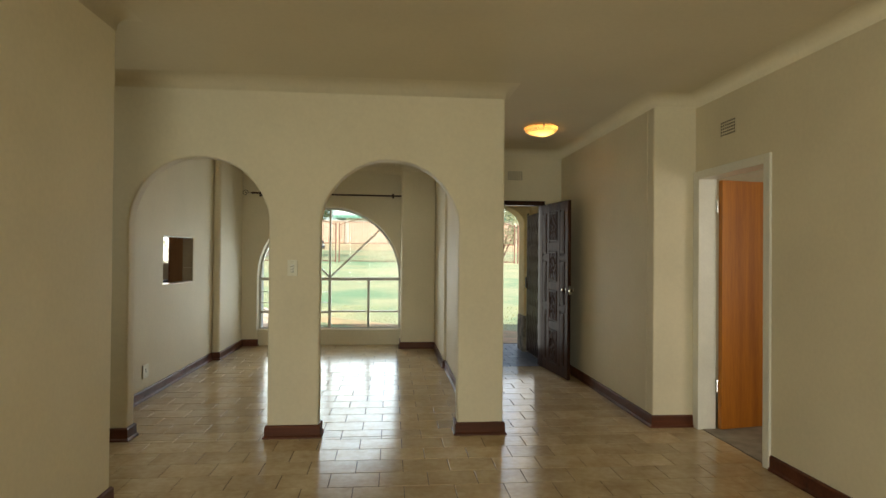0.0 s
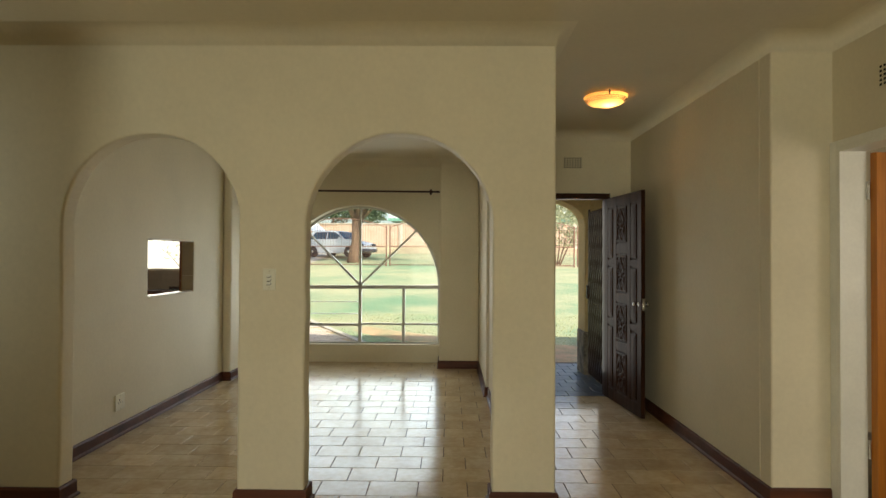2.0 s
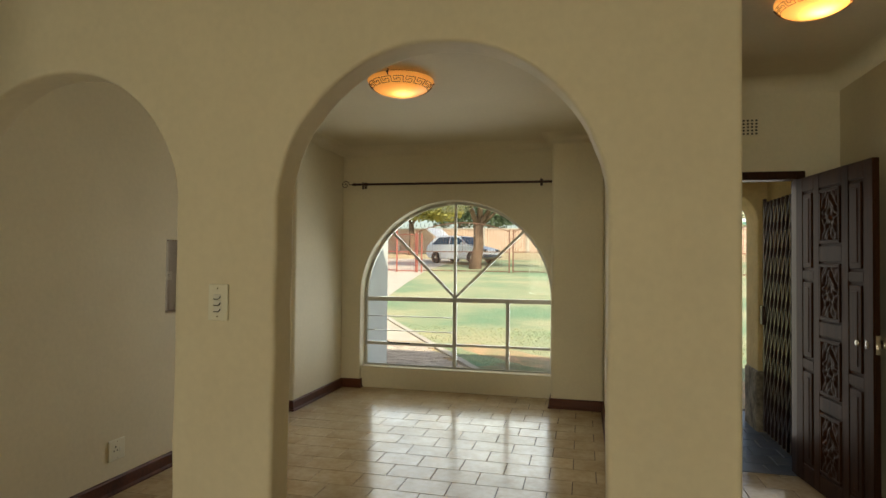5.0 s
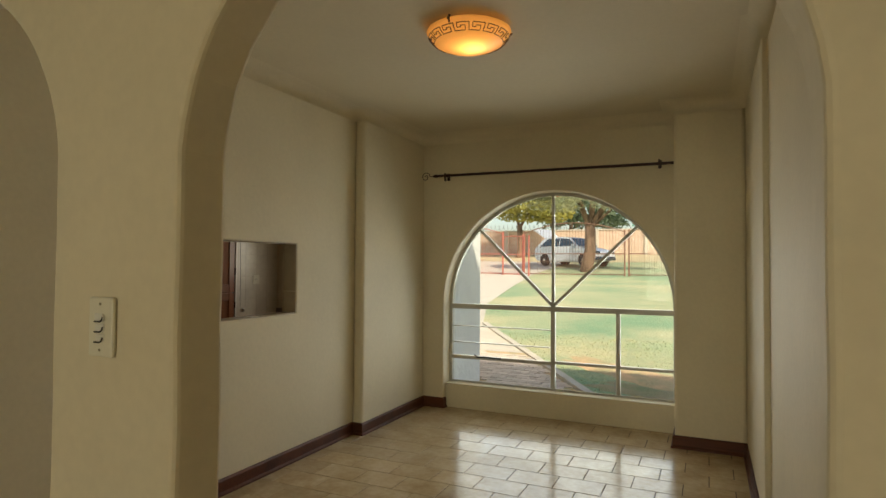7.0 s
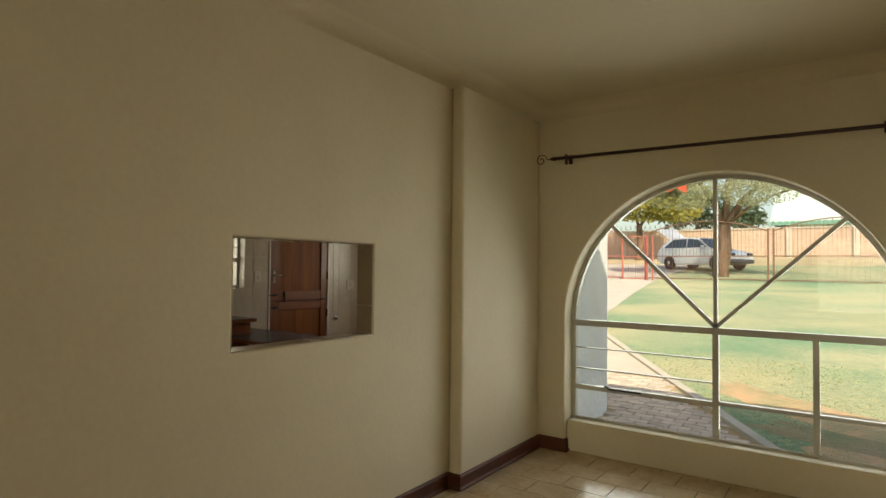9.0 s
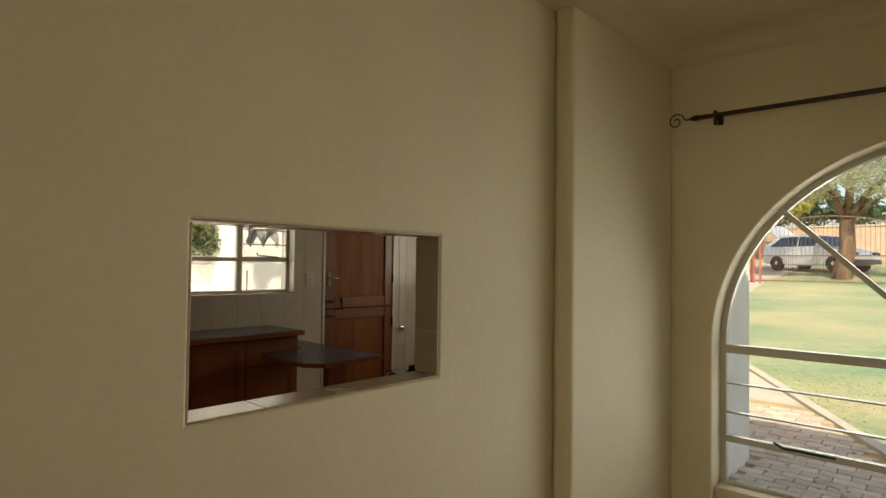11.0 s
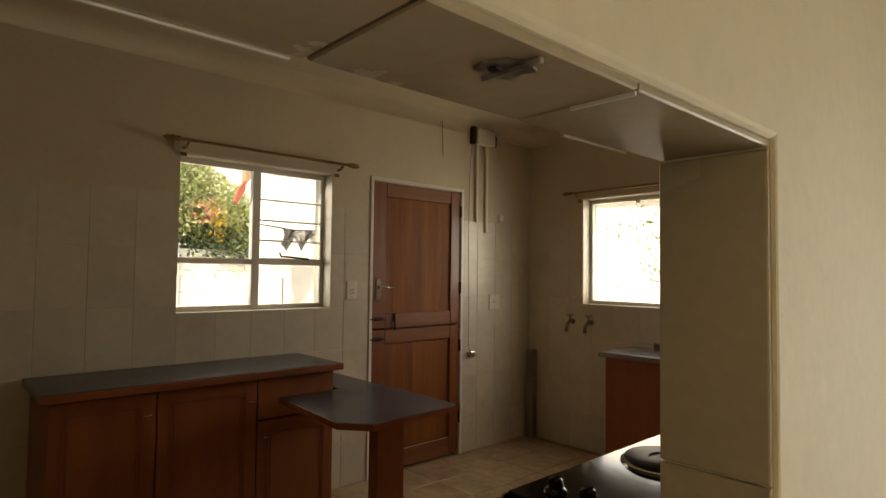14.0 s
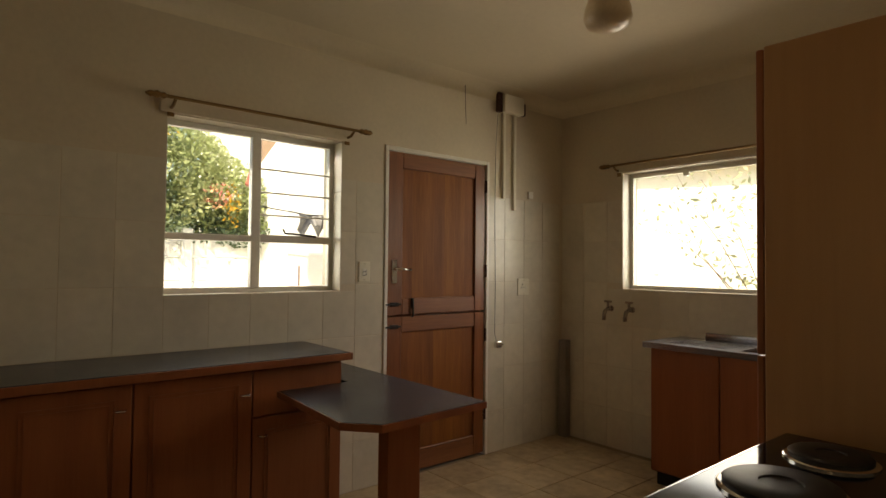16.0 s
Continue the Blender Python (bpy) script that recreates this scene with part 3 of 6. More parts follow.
# ---- bedroom door ----
fr = thing("door_1", (2.64, 3.6, 0), "white painted door frame with an open orange veneer door", "door", kind="structure")
bm = B()
box(bm, 2.556, 4.022, 0, 2.705, 4.05, 2.035)
box(bm, 2.556, 3.19, 0, 2.705, 3.215, 2.035)
box(bm, 2.556, 3.215, 2.010, 2.705, 4.022, 2.035)
box(bm, 2.556, 3.150, 0, 2.574, 3.19, 2.075, 0.003)
box(bm, 2.556, 3.19, 2.035, 2.574, 4.05, 2.075, 0.003)
box(bm, 2.556, 4.05, 0, 2.574, 4.108, 2.075, 0.003)
part("door_frame", bm, M_WHITE, fr)
leaf_m = pose(2.712, 4.015, 0, 0, 0, 10.6)
bm = B()
box(bm, 0.006, -0.045, 0.012, 0.80, -0.003, 2.000, 0.002)
bmesh.ops.transform(bm, matrix=leaf_m, verts=bm.verts[:])
leaf = part("door_leaf", bm, M_ORANGE, fr, "glossy orange-brown wood veneer door leaf")
for z in (0.30, 1.74):
    bm = B()
    cyl(bm, (2.708, 4.008, z), (2.708, 4.008, z + 0.10), 0.008, 8)
    box(bm, 2.700, 4.012, z, 2.712, 4.024, z + 0.1)
    part("hinge", bm, M_CHROME, fr, "steel butt hinge")

# ---- front door with carved panels ----
fd = thing("door_2", (1.55, 6.75, 0), "dark carved wooden front door standing open in its frame", "door", kind="structure")
bm = B()
box(bm, FDX[0], 6.672, 0, FDX[0] + 0.055, 6.78, 2.065, 0.003)
box(bm, FDX[1] - 0.055, 6.672, 0, FDX[1], 6.78, 2.065, 0.003)
box(bm, FDX[0] + 0.055, 6.672, 2.008, FDX[1] - 0.055, 6.78, 2.065, 0.003)
part("door_frame", bm, M_DOOR, fd)
H0, H1 = Vector((1.955, 6.655)), Vector((2.050, 5.815))
ang = math.degrees(math.atan2((H1 - H0).y, (H1 - H0).x))
dm = pose(H0.x, H0.y, 0.012, 0, 0, ang)          # u along the leaf, -v towards the room's west side
LW = (H1 - H0).length
bm = B()
box(bm, 0, 0, 0, LW, 0.026, 1.99, 0.002)
for u0, u1 in ((0, 0.085), (0.225, 0.295), (0.545, 0.615), (LW - 0.085, LW)):
    box(bm, u0, -0.010, 0, u1, 0.001, 1.99, 0.002)
for z0, z1 in ((0, 0.115), (1.895, 1.99)):
    for u0, u1 in ((0.085, 0.225), (0.295, 0.545), (0.615, LW - 0.085)):
        box(bm, u0, -0.0095, z0, u1, 0.001, z1, 0.002)
for z0, z1 in ((0.515, 0.60), (0.975, 1.06), (1.435, 1.53)):
    box(bm, 0.295, -0.0095, z0, 0.545, 0.001, z1, 0.002)
for z0, z1 in ((0.74, 0.80), (1.32, 1.375)):
    for u0, u1 in ((0.085, 0.225), (0.615, LW - 0.085)):
        box(bm, u0, -0.0095, z0, u1, 0.001, z1, 0.002)
bmesh.ops.transform(bm, matrix=dm, verts=bm.verts[:])
dleaf = part("door_leaf", bm, M_DOOR, fd)
for u0, u1, spans in ((0.10, 0.21, ((0.14, 0.72), (0.82, 1.30), (1.395, 1.875))), (0.63, LW - 0.10, ((0.14, 0.72), (0.82, 1.30), (1.395, 1.875)))):
    for z0, z1 in spans:
        bm = B()
        for k, (d, h) in enumerate(((0.0, 0.014), (0.016, 0.008), (0.030, 0.017))):
            box(bm, u0 + d, -h, z0 + d, u1 - d, 0.0, z1 - d, 0.004)
        bmesh.ops.transform(bm, matrix=dm, verts=bm.verts[:])
        part("side_panel", bm, M_DOOR, dleaf)
for z0, z1 in ((0.130, 0.50), (0.615, 0.96), (1.075, 1.42), (1.545, 1.88)):
    bm = B()
    box(bm, 0.305, -0.016, z0, 0.535, -0.001, z0 + 0.02, 0.004)
    box(bm, 0.305, -0.016, z1 - 0.02, 0.535, -0.001, z1, 0.004)
    box(bm, 0.305, -0.016, z0 + 0.02, 0.325, -0.001, z1 - 0.02, 0.004)
    box(bm, 0.515, -0.016, z0 + 0.02, 0.535, -0.001, z1 - 0.02, 0.004)
    nu, nz = 22, 34
    rows = []
    for j in range(nz + 1):
        row = []
        for i in range(nu + 1):
            u, z = 0.325 + 0.19 * i / nu, z0 + 0.02 + (z1 - z0 - 0.04) * j / nz
            c = (u - 0.42) / 0.095
            wv = math.sin(52 * (z - z0) + 5 * abs(c) ** 1.3 * math.cos(26 * (z - z0))) * math.cos(c * 4.6)
            vein = abs(math.sin(48 * (z - z0) + abs(c) * 7))
            row.append(bm.verts.new((u, -0.008 - 0.008 * wv - 0.006 * vein * (1 - c * c), z)))
        rows.append(row)
    for a, b in zip(rows, rows[1:]):
        for i in range(nu):
            bm.faces.new((a[i], a[i + 1], b[i + 1], b[i]))
    bmesh.ops.transform(bm, matrix=dm, verts=bm.verts[:])
    part("carved_panel", bm, M_DOOR, dleaf, "leaf-carved dark wood panel")
for u, v, sgn in ((LW - 0.065, -0.011, -1), (LW - 0.065, 0.027, 1)):
    bm = B()
    lathe(bm, [(0.024, 0.0), (0.024, 0.004), (0.010, 0.008), (0.010, 0.03), (0.022, 0.036), (0.027, 0.05), (0.020, 0.064), (0.004, 0.068)],
          dm @ Matrix.Translation((u, v, 0.985)) @ pose(0, 0, 0, 90 * -sgn * -1 if sgn < 0 else -90, 0, 0), 16)
    part("door_knob", bm, M_CHROME, dleaf, "polished metal door knob", smooth=True)
bm = B()
lathe(bm, [(0.018, 0.0), (0.018, 0.012), (0.012, 0.016), (0.003, 0.017)], dm @ Matrix.Translation((LW - 0.13, -0.011, 0.985)) @ pose(0, 0, 0, 90, 0, 0), 16)
part("lock_rose", bm, M_CHROME, dleaf, smooth=True)
bm = B()
box(bm, LW - 0.001, 0.002, 0.94, LW + 0.002, 0.024, 1.04)
box(bm, LW, 0.007, 0.97, LW + 0.010, 0.019, 0.99)
bmesh.ops.transform(bm, matrix=dm, verts=bm.verts[:])
part("latch_plate", bm, M_CHROME, dleaf)

# ---- folding security gate on the porch ----
gate = thing("security_gate", (2.045, 7.4, 0.0), "brown folding trellis security gate pushed half open", "security gate")
GX, GN = 2.035, 8
GY0, GY1 = 7.02, 7.67
for k in range(GN):
    y = GY0 + (GY1 - GY0) * k / (GN - 1)
    bm = B()
    w = 0.018 if k == GN - 1 else 0.008
    box(bm, GX - 0.010, y - w, 0.03, GX + 0.010, y + w, 1.98 - 0.03 * (k < GN - 1), 0.002)
    part("upright", bm, M_BRONZE, gate)
for k in range(GN - 1):
    y0 = GY0 + (GY1 - GY0) * k / (GN - 1)
    y1 = GY0 + (GY1 - GY0) * (k + 1) / (GN - 1)
    bm = B()
    for j in range(9):
        z = 0.10 + j * 0.205
        for a, b, o in ((z, z + 0.205, 0.012), (z + 0.205, z, -0.012)):
            p0, p1 = Vector((GX + o, y0, a)), Vector((GX + o, y1, b))
            d = (p1 - p0).normalized()
            nn = Vector((0, -d.z, d.y)) * 0.008
            ex = Vector((0.0015, 0, 0))
            v = [bm.verts.new(q) for q in (p0 + nn - ex, p1 + nn - ex, p1 - nn - ex, p0 - nn - ex, p0 + nn + ex, p1 + nn + ex, p1 - nn + ex, p0 - nn + ex)]
            for q in ((0, 1, 2, 3), (7, 6, 5, 4), (0, 4, 5, 1), (1, 5, 6, 2), (2, 6, 7, 3), (3, 7, 4, 0)):
                bm.faces.new([v[i] for i in q])
    part("lattice", bm, M_BRONZE, gate)
bm = B()
box(bm, GX - 0.03, GY1 - 0.03, 0.92, GX + 0.012, GY1 + 0.03, 1.08, 0.004)
part("lock_box", bm, M_BRONZE, gate)

# ---- porch ----
bm = B()
box(bm, 0.75, 6.69, -0.3, 2.3, 8.62, -0.010)
PORCH = setting("floor_porch", bm, M_GROUT, "blue-grey porch floor tiles", "floor")
bm = B()
box(bm, 2.075, 6.9, 0.52, 2.35, 7.76, 2.45)
setting("wall_porch", bm, M_YELLOW, "yellow rough rendered porch wall", "wall", 0.02)
bm = B()
box(bm, 2.062, 6.9, -0.3, 2.35, 7.749, 0.52)
setting("wall_porch_plinth", bm, M_STONE, "rough brown stone plinth of the porch wall", "wall", 0.02)
bm = B()
box(bm, 1.992, 7.75, -0.3, 2.39, 8.14, 0.52)
setting("wall_pillar_plinth", bm, M_STONE, "rough brown stone plinth of the porch pillar", "wall", 0.025)
bm = B()
prism(bm, [(0.972, -0.3), (1.0, -0.3), (1.0, 1.8)] + [(1.5025 - 0.5025 * math.cos(radians(a)), 1.82 + 0.30 * math.sin(radians(a))) for a in range(0, 181, 12)] + [(2.005, 1.8), (2.005, 0.3), (2.38, 0.3), (2.38, 2.6), (0.972, 2.6)], "y", 7.761, 8.13)
setting("wall_porch_arch", bm, M_YELLOW, "yellow rendered porch arch", "wall", 0.02)
bm = B()
box(bm, 0.97, 6.9, 2.42, 2.38, 7.76, 2.52)
setting("ceiling_porch", bm, M_YELLOW, "yellow painted porch ceiling", "ceiling")
porch_lamp = thing("porch_lamp", (1.35, 7.45, 2.2), "black iron hanging porch lantern", "lamp")
bm = B()
box(bm, 1.30, 7.40, 2.06, 1.40, 7.50, 2.22, 0.006)
part("lantern_body", bm, M_IRON, porch_lamp)
bm = B()
cyl(bm, (1.35, 7.45, 2.22), (1.35, 7.45, 2.42), 0.006, 8)
part("lantern_rod", bm, M_IRON, porch_lamp)

# roof over the house, with eaves
bm = B()
box(bm, -5.9, -4.6, 2.85, 5.9, 8.82, 2.95)
box(bm, -5.9, 8.82, 2.85, -2.1, 10.3, 2.95)
setting("roof", bm, M_REDROOF, "flat red roof with eaves", "roof")


# ---- wall fittings ----
def vent(name, m, label):
    v = thing(name, m.translation, label, "air vent")
    bm = B()
    box(bm, -0.10, -0.006, -0.062, 0.10, -0.001, 0.062, 0.002)
    bmesh.ops.transform(bm, matrix=m, verts=bm.verts[:])
    part("grille", bm, M_WALL, v)
    # near-black blocks on the grille stand for the shade inside its holes
    bm = B()
    for i in range(7):
        for j in range(5):
            x, z = -0.081 + i * 0.027, -0.046 + j * 0.023
            box(bm, x - 0.0065, -0.0085, z - 0.0058, x + 0.0065, -0.0055, z + 0.0058)
    bmesh.ops.transform(bm, matrix=m, verts=bm.verts[:])
    part("holes", bm, M_DARK, v, "dark square blocks painting the shade in the vent holes")


vent("air_vent", pose(1.626, 6.68, 2.377), "cream plaster air vent with square holes above the front door")
vent("air_vent", pose(2.575, 3.645, 2.345, 0, 0, -90), "cream plaster air vent with square holes over the doorway")


def plate(name, m, w, h, label, kind, rockers=0, pins=False):
    p = thing(name, m.translation, label, kind)
    bm = B()
    box(bm, -w / 2, -0.011, -h / 2, w / 2, -0.001, h / 2, 0.004, 2)
    bmesh.ops.transform(bm, matrix=m, verts=bm.verts[:])
    pl = part("face_plate", bm, M_PLASTIC, p)
    for k in range(rockers):
        z = (k - (rockers - 1) / 2) * 0.021
        bm = B()
        box(bm, -0.014, -0.014, z - 0.008, 0.014, -0.0105, z + 0.008, 0.002)
        bmesh.ops.transform(bm, matrix=m @ pose(0, 0, 0, 4, 0, 0), verts=bm.verts[:])
        part("rocker", bm, M_WHITE, p)
        bm = B()
        tube(bm, [(-0.013, -0.0150, z - 0.010), (0.004, -0.0150, z - 0.010), (0.010, -0.0150, z - 0.006), (0.012, -0.0150, z)], 0.0016, 6)
        bmesh.ops.transform(bm, matrix=m, verts=bm.verts[:])
        part("rocker_edge", bm, M_DARK, p)
    if pins:
        # dark discs put the shade of the pin holes into colour
        for x, z, r in ((0, 0.018, 0.0055), (-0.013, -0.004, 0.0045), (0.013, -0.004, 0.0045)):
            bm = B()
            cyl(bm, m @ Vector((x - 0.012, -0.0105, z)), m @ Vector((x - 0.012, -0.0125, z)), r, 10)
            part("pin_hole_shade", bm, M_DARK, p)
        bm = B()
        box(bm, 0.018, -0.0145, -0.014, 0.030, -0.0105, 0.010, 0.002)
        bmesh.ops.transform(bm, matrix=m, verts=bm.verts[:])
        part("rocker", bm, M_WHITE, p)
    for z in (-h / 2 + 0.014, h / 2 - 0.014):
        bm = B()
        cyl(bm, m @ Vector((0, -0.0105, z)), m @ Vector((0, -0.0125, z)), 0.003, 8)
        part("screw", bm, M_CHROME, p)
    return p


plate("light_switch", pose(-0.643, ARCH_Y0, 1.275), 0.074, 0.122, "cream three-lever light switch plate on the pillar", "light switch", 3)
plate("wall_socket", pose(-2.205, 5.262, 0.262, 0, 0, 90), 0.125, 0.125, "white square wall socket low on the dining wall", "wall socket", 0, True)
plate("wall_socket", pose(KX, 9.485, 1.176, 0, 0, 90), 0.125, 0.125, "white square wall socket on kitchen tiles", "wall socket", 0, True)
plate("light_switch", pose(KX, 8.08, 1.288, 0, 0, 90), 0.078, 0.122, "cream light switch plate beside the back door", "light switch", 2)


# ---- ceiling lamps ----
def ceiling_lamp(at, r, label, power):
    x, y = at
    la = thing("ceiling_lamp", (x, y, CEIL), label, "ceiling lamp", "flush ceiling lamps")
    bm = B()
    lathe(bm, [(r * 0.80, CEIL - 0.001), (r * 0.82, CEIL - 0.02), (r * 0.70, CEIL - 0.03)], Matrix.Translation((x, y, 0)), 40)
    part("base_pan", bm, M_BRASS, la, "brass lamp base", smooth="auto")
    dz = r * 0.42
    bm = B()
    prof = [(r * math.cos(radians(a)), CEIL - 0.028 - dz * math.sin(radians(a))) for a in range(0, 86, 7)] + [(0.004, CEIL - 0.028 - dz)]
    lathe(bm, [(r * 1.02, CEIL - 0.020), (r * 1.03, CEIL - 0.026)] + prof, Matrix.Translation((x, y, 0)), 48)
    shade = part("glass_shade", bm, M_SHADE, la, "lit amber glass bowl shade", smooth=True)
    bm = B()
    n = 16

    def on(t, h):
        a = 2 * math.pi * t / n
        e = radians(14 + 20 * h)
        rr = r * math.cos(e) + 0.002
        return (x + rr * math.cos(a), y + rr * math.sin(a), CEIL - 0.028 - dz * math.sin(e) - 0.001)
    for k in range(n):
        key = [(0, 0), (0, 1), (0.75, 1), (0.75, 0.42), (0.45, 0.42), (0.45, 0.62), (0.22, 0.62), (0.22, 0.0), (1.0, 0.0)]
        pts = []
        for (t0, h0), (t1, h1) in zip(key, key[1:]):
            for s in (0, 0.5):
                pts.append(on(k + t0 + (t1 - t0) * s, h0 + (h1 - h0) * s))
        pts.append(on(k + 1.0, 0.0))
        tube(bm, pts, r * 0.011, 5)
    part("key_pattern", bm, M_BRONZE, shade, "brown painted key pattern")
    lamp("bulb", "POINT", Matrix.Translation((x + 0.02, y - 0.02, CEIL - 0.055)), power, (1.0, 0.72, 0.36), 0.022)
    for k in range(3):
        a = radians(25 + 120 * k)
        bm = B()
        cyl(bm, (x + r * 0.98 * math.cos(a), y + r * 0.98 * math.sin(a), CEIL - 0.045), (x + r * 0.98 * math.cos(a), y + r * 0.98 * math.sin(a), CEIL - 0.004), 0.006, 8)
        lathe(bm, [(0.004, 0), (0.010, 0.008), (0.004, 0.016)], Matrix.Translation((x + r * 1.03 * math.cos(a), y + r * 1.03 * math.sin(a), CEIL - 0.034)), 8)
        part("clip", bm, M_BRONZE, la)


ceiling_lamp((1.60, 5.33), 0.165, "lit amber glass hall ceiling lamp with a key pattern", 1.6)
ceiling_lamp((-0.70, 6.12), 0.225, "lit amber glass dining room ceiling lamp with a key pattern", 1.0)

# ---- kitchen ----
def fixed_window(name, at, label):
    return thing(name, at, label, "window", kind="structure")


# window beside the back door, white steel, four lights
kw = fixed_window("window_2", (KX - 0.1, 7.44, 1.18), "white steel kitchen window with burglar bars in a tiled reveal")
fx0, fx1 = KX - 0.135, KX - 0.10
bm = B()
y0, y1, z0, z1 = KW1
box(bm, fx0, y0, z0, fx1, y0 + 0.028, z1)
box(bm, fx0, y1 - 0.028, z0, fx1, y1, z1)
box(bm, fx0, y0 + 0.028, z0, fx1, y1 - 0.028, z0 + 0.028)
box(bm, fx0, y0 + 0.028, z1 - 0.03, fx1, y1 - 0.028, z1)
part("window_frame", bm, M_WHITE, kw)
bm = B()
box(bm, fx0 - 0.006, 7.425, z0 + 0.02, fx1 + 0.008, 7.475, z1 - 0.02, 0.004)
part("mullion", bm, M_WHITE, kw)
bm = B()
box(bm, fx0 - 0.004, y0 + 0.02, 1.448, fx1 + 0.004, 7.425, 1.482, 0.003)
box(bm, fx0 - 0.004, 7.475, 1.448, fx1 + 0.006, y1 - 0.02, 1.490, 0.003)
part("transom", bm, M_WHITE, kw)
for z in (1.598, 1.722, 1.85):
    bm = B()
    cyl(bm, (fx1 + 0.004, 7.47, z), (fx1 + 0.004, y1 - 0.02, z), 0.005, 8)
    part("burglar_bar", bm, M_WHITE, kw)
bm = B()
tube(bm, [(fx1 + 0.02, 7.60, 1.525), (fx1 + 0.025, 7.61, 1.50), (fx1 + 0.03, 7.66, 1.499), (fx1 + 0.025, 7.80, 1.488)], 0.006, 8)
part("window_stay", bm, M_IRON, kw, "black iron window stay")
for a, b, c, d in ((y0 + 0.02, 7.43, 1.47, z1 - 0.02), (7.47, y1 - 0.02, 1.47, z1 - 0.02), (y0 + 0.02, 7.43, z0 + 0.02, 1.46), (7.47, y1 - 0.02, z0 + 0.02, 1.46)):
    bm = B()
    box(bm, fx0 + 0.012, a, c, fx0 + 0.016, b, d)
    part("pane", bm, M_GLASS, kw).visible_shadow = False

kw2 = fixed_window("window_3", (-4.0, KY + 0.1, 1.18), "white steel kitchen window over the sink")
x0, x1, z0, z1 = KW2
gy0, gy1 = KY + 0.10, KY + 0.135
bm = B()
box(bm, x0, gy0, z0, x0 + 0.028, gy1, z1)
box(bm, x1 - 0.028, gy0, z0, x1, gy1, z1)
box(bm, x0 + 0.028, gy0, z0, x1 - 0.028, gy1, z0 + 0.028)
box(bm, x0 + 0.028, gy0, z1 - 0.03, x1 - 0.028, gy1, z1)
box(bm, x0 + 0.42, gy0 - 0.01, z1 - 0.055, x0 + 0.46, gy0, z1 - 0.02)
part("window_frame", bm, M_WHITE, kw2)
bm = B()
box(bm, x0 + 0.02, gy0 + 0.012, z0 + 0.02, x1 - 0.02, gy0 + 0.016, z1 - 0.02)
part("pane", bm, M_GLASS, kw2).visible_shadow = False


def small_rod(p0, p1, wall_off, label):
    r = thing("curtain_rod", (Vector(p0) + Vector(p1)) / 2, label, "curtain rod")
    p0, p1 = Vector(p0), Vector(p1)
    d = (p1 - p0).normalized()
    bm = B()
    cyl(bm, p0, p1, 0.0085, 10)
    part("rod", bm, M_BRASS, r)
    for p, s in ((p0, -1), (p1, 1)):
        bm = B()
        m = Matrix.Translation(p) @ (d * s).to_track_quat("Z", "Y").to_matrix().to_4x4()
        lathe(bm, [(0.010, -0.01), (0.016, 0.0), (0.011, 0.014), (0.019, 0.03), (0.012, 0.047), (0.016, 0.058), (0.003, 0.08)], m, 12)
        part("finial", bm, M_BRASS, r, "turned brass finial", smooth=True)
        bm = B()
        q = p - d * s * 0.05
        o = Vector(wall_off)
        n = Vector((abs(o.y), abs(o.x), 0)).normalized() * 0.012
        tube(bm, [q + Vector((0, 0, -0.012)), q + o * 0.4 + Vector((0, 0, -0.03)), q + o * 0.97 + Vector((0, 0, -0.035))], 0.008, 8)
        c = q + o * 0.985
        box(bm, c.x - 0.004 - abs(n.x), c.y - 0.004 - abs(n.y), c.z - 0.075, c.x + 0.004 + abs(n.x), c.y + 0.004 + abs(n.y), c.z + 0.02, 0.002)
        part("bracket", bm, M_BRASS, r)


small_rod((-5.20, 6.93, 2.108), (-5.20, 8.00, 2.108), (-0.075, 0, 0), "thin brass curtain rod over the kitchen window")
small_rod((-4.80, 9.88, 2.075), (-3.25, 9.88, 2.075), (0, 0.065, 0), "thin brass curtain rod over the sink window")
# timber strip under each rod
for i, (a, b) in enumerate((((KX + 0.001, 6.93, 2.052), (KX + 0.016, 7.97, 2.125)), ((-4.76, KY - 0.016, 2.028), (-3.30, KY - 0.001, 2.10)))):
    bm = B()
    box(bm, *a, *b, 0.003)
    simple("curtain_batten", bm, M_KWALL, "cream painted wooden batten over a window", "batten")

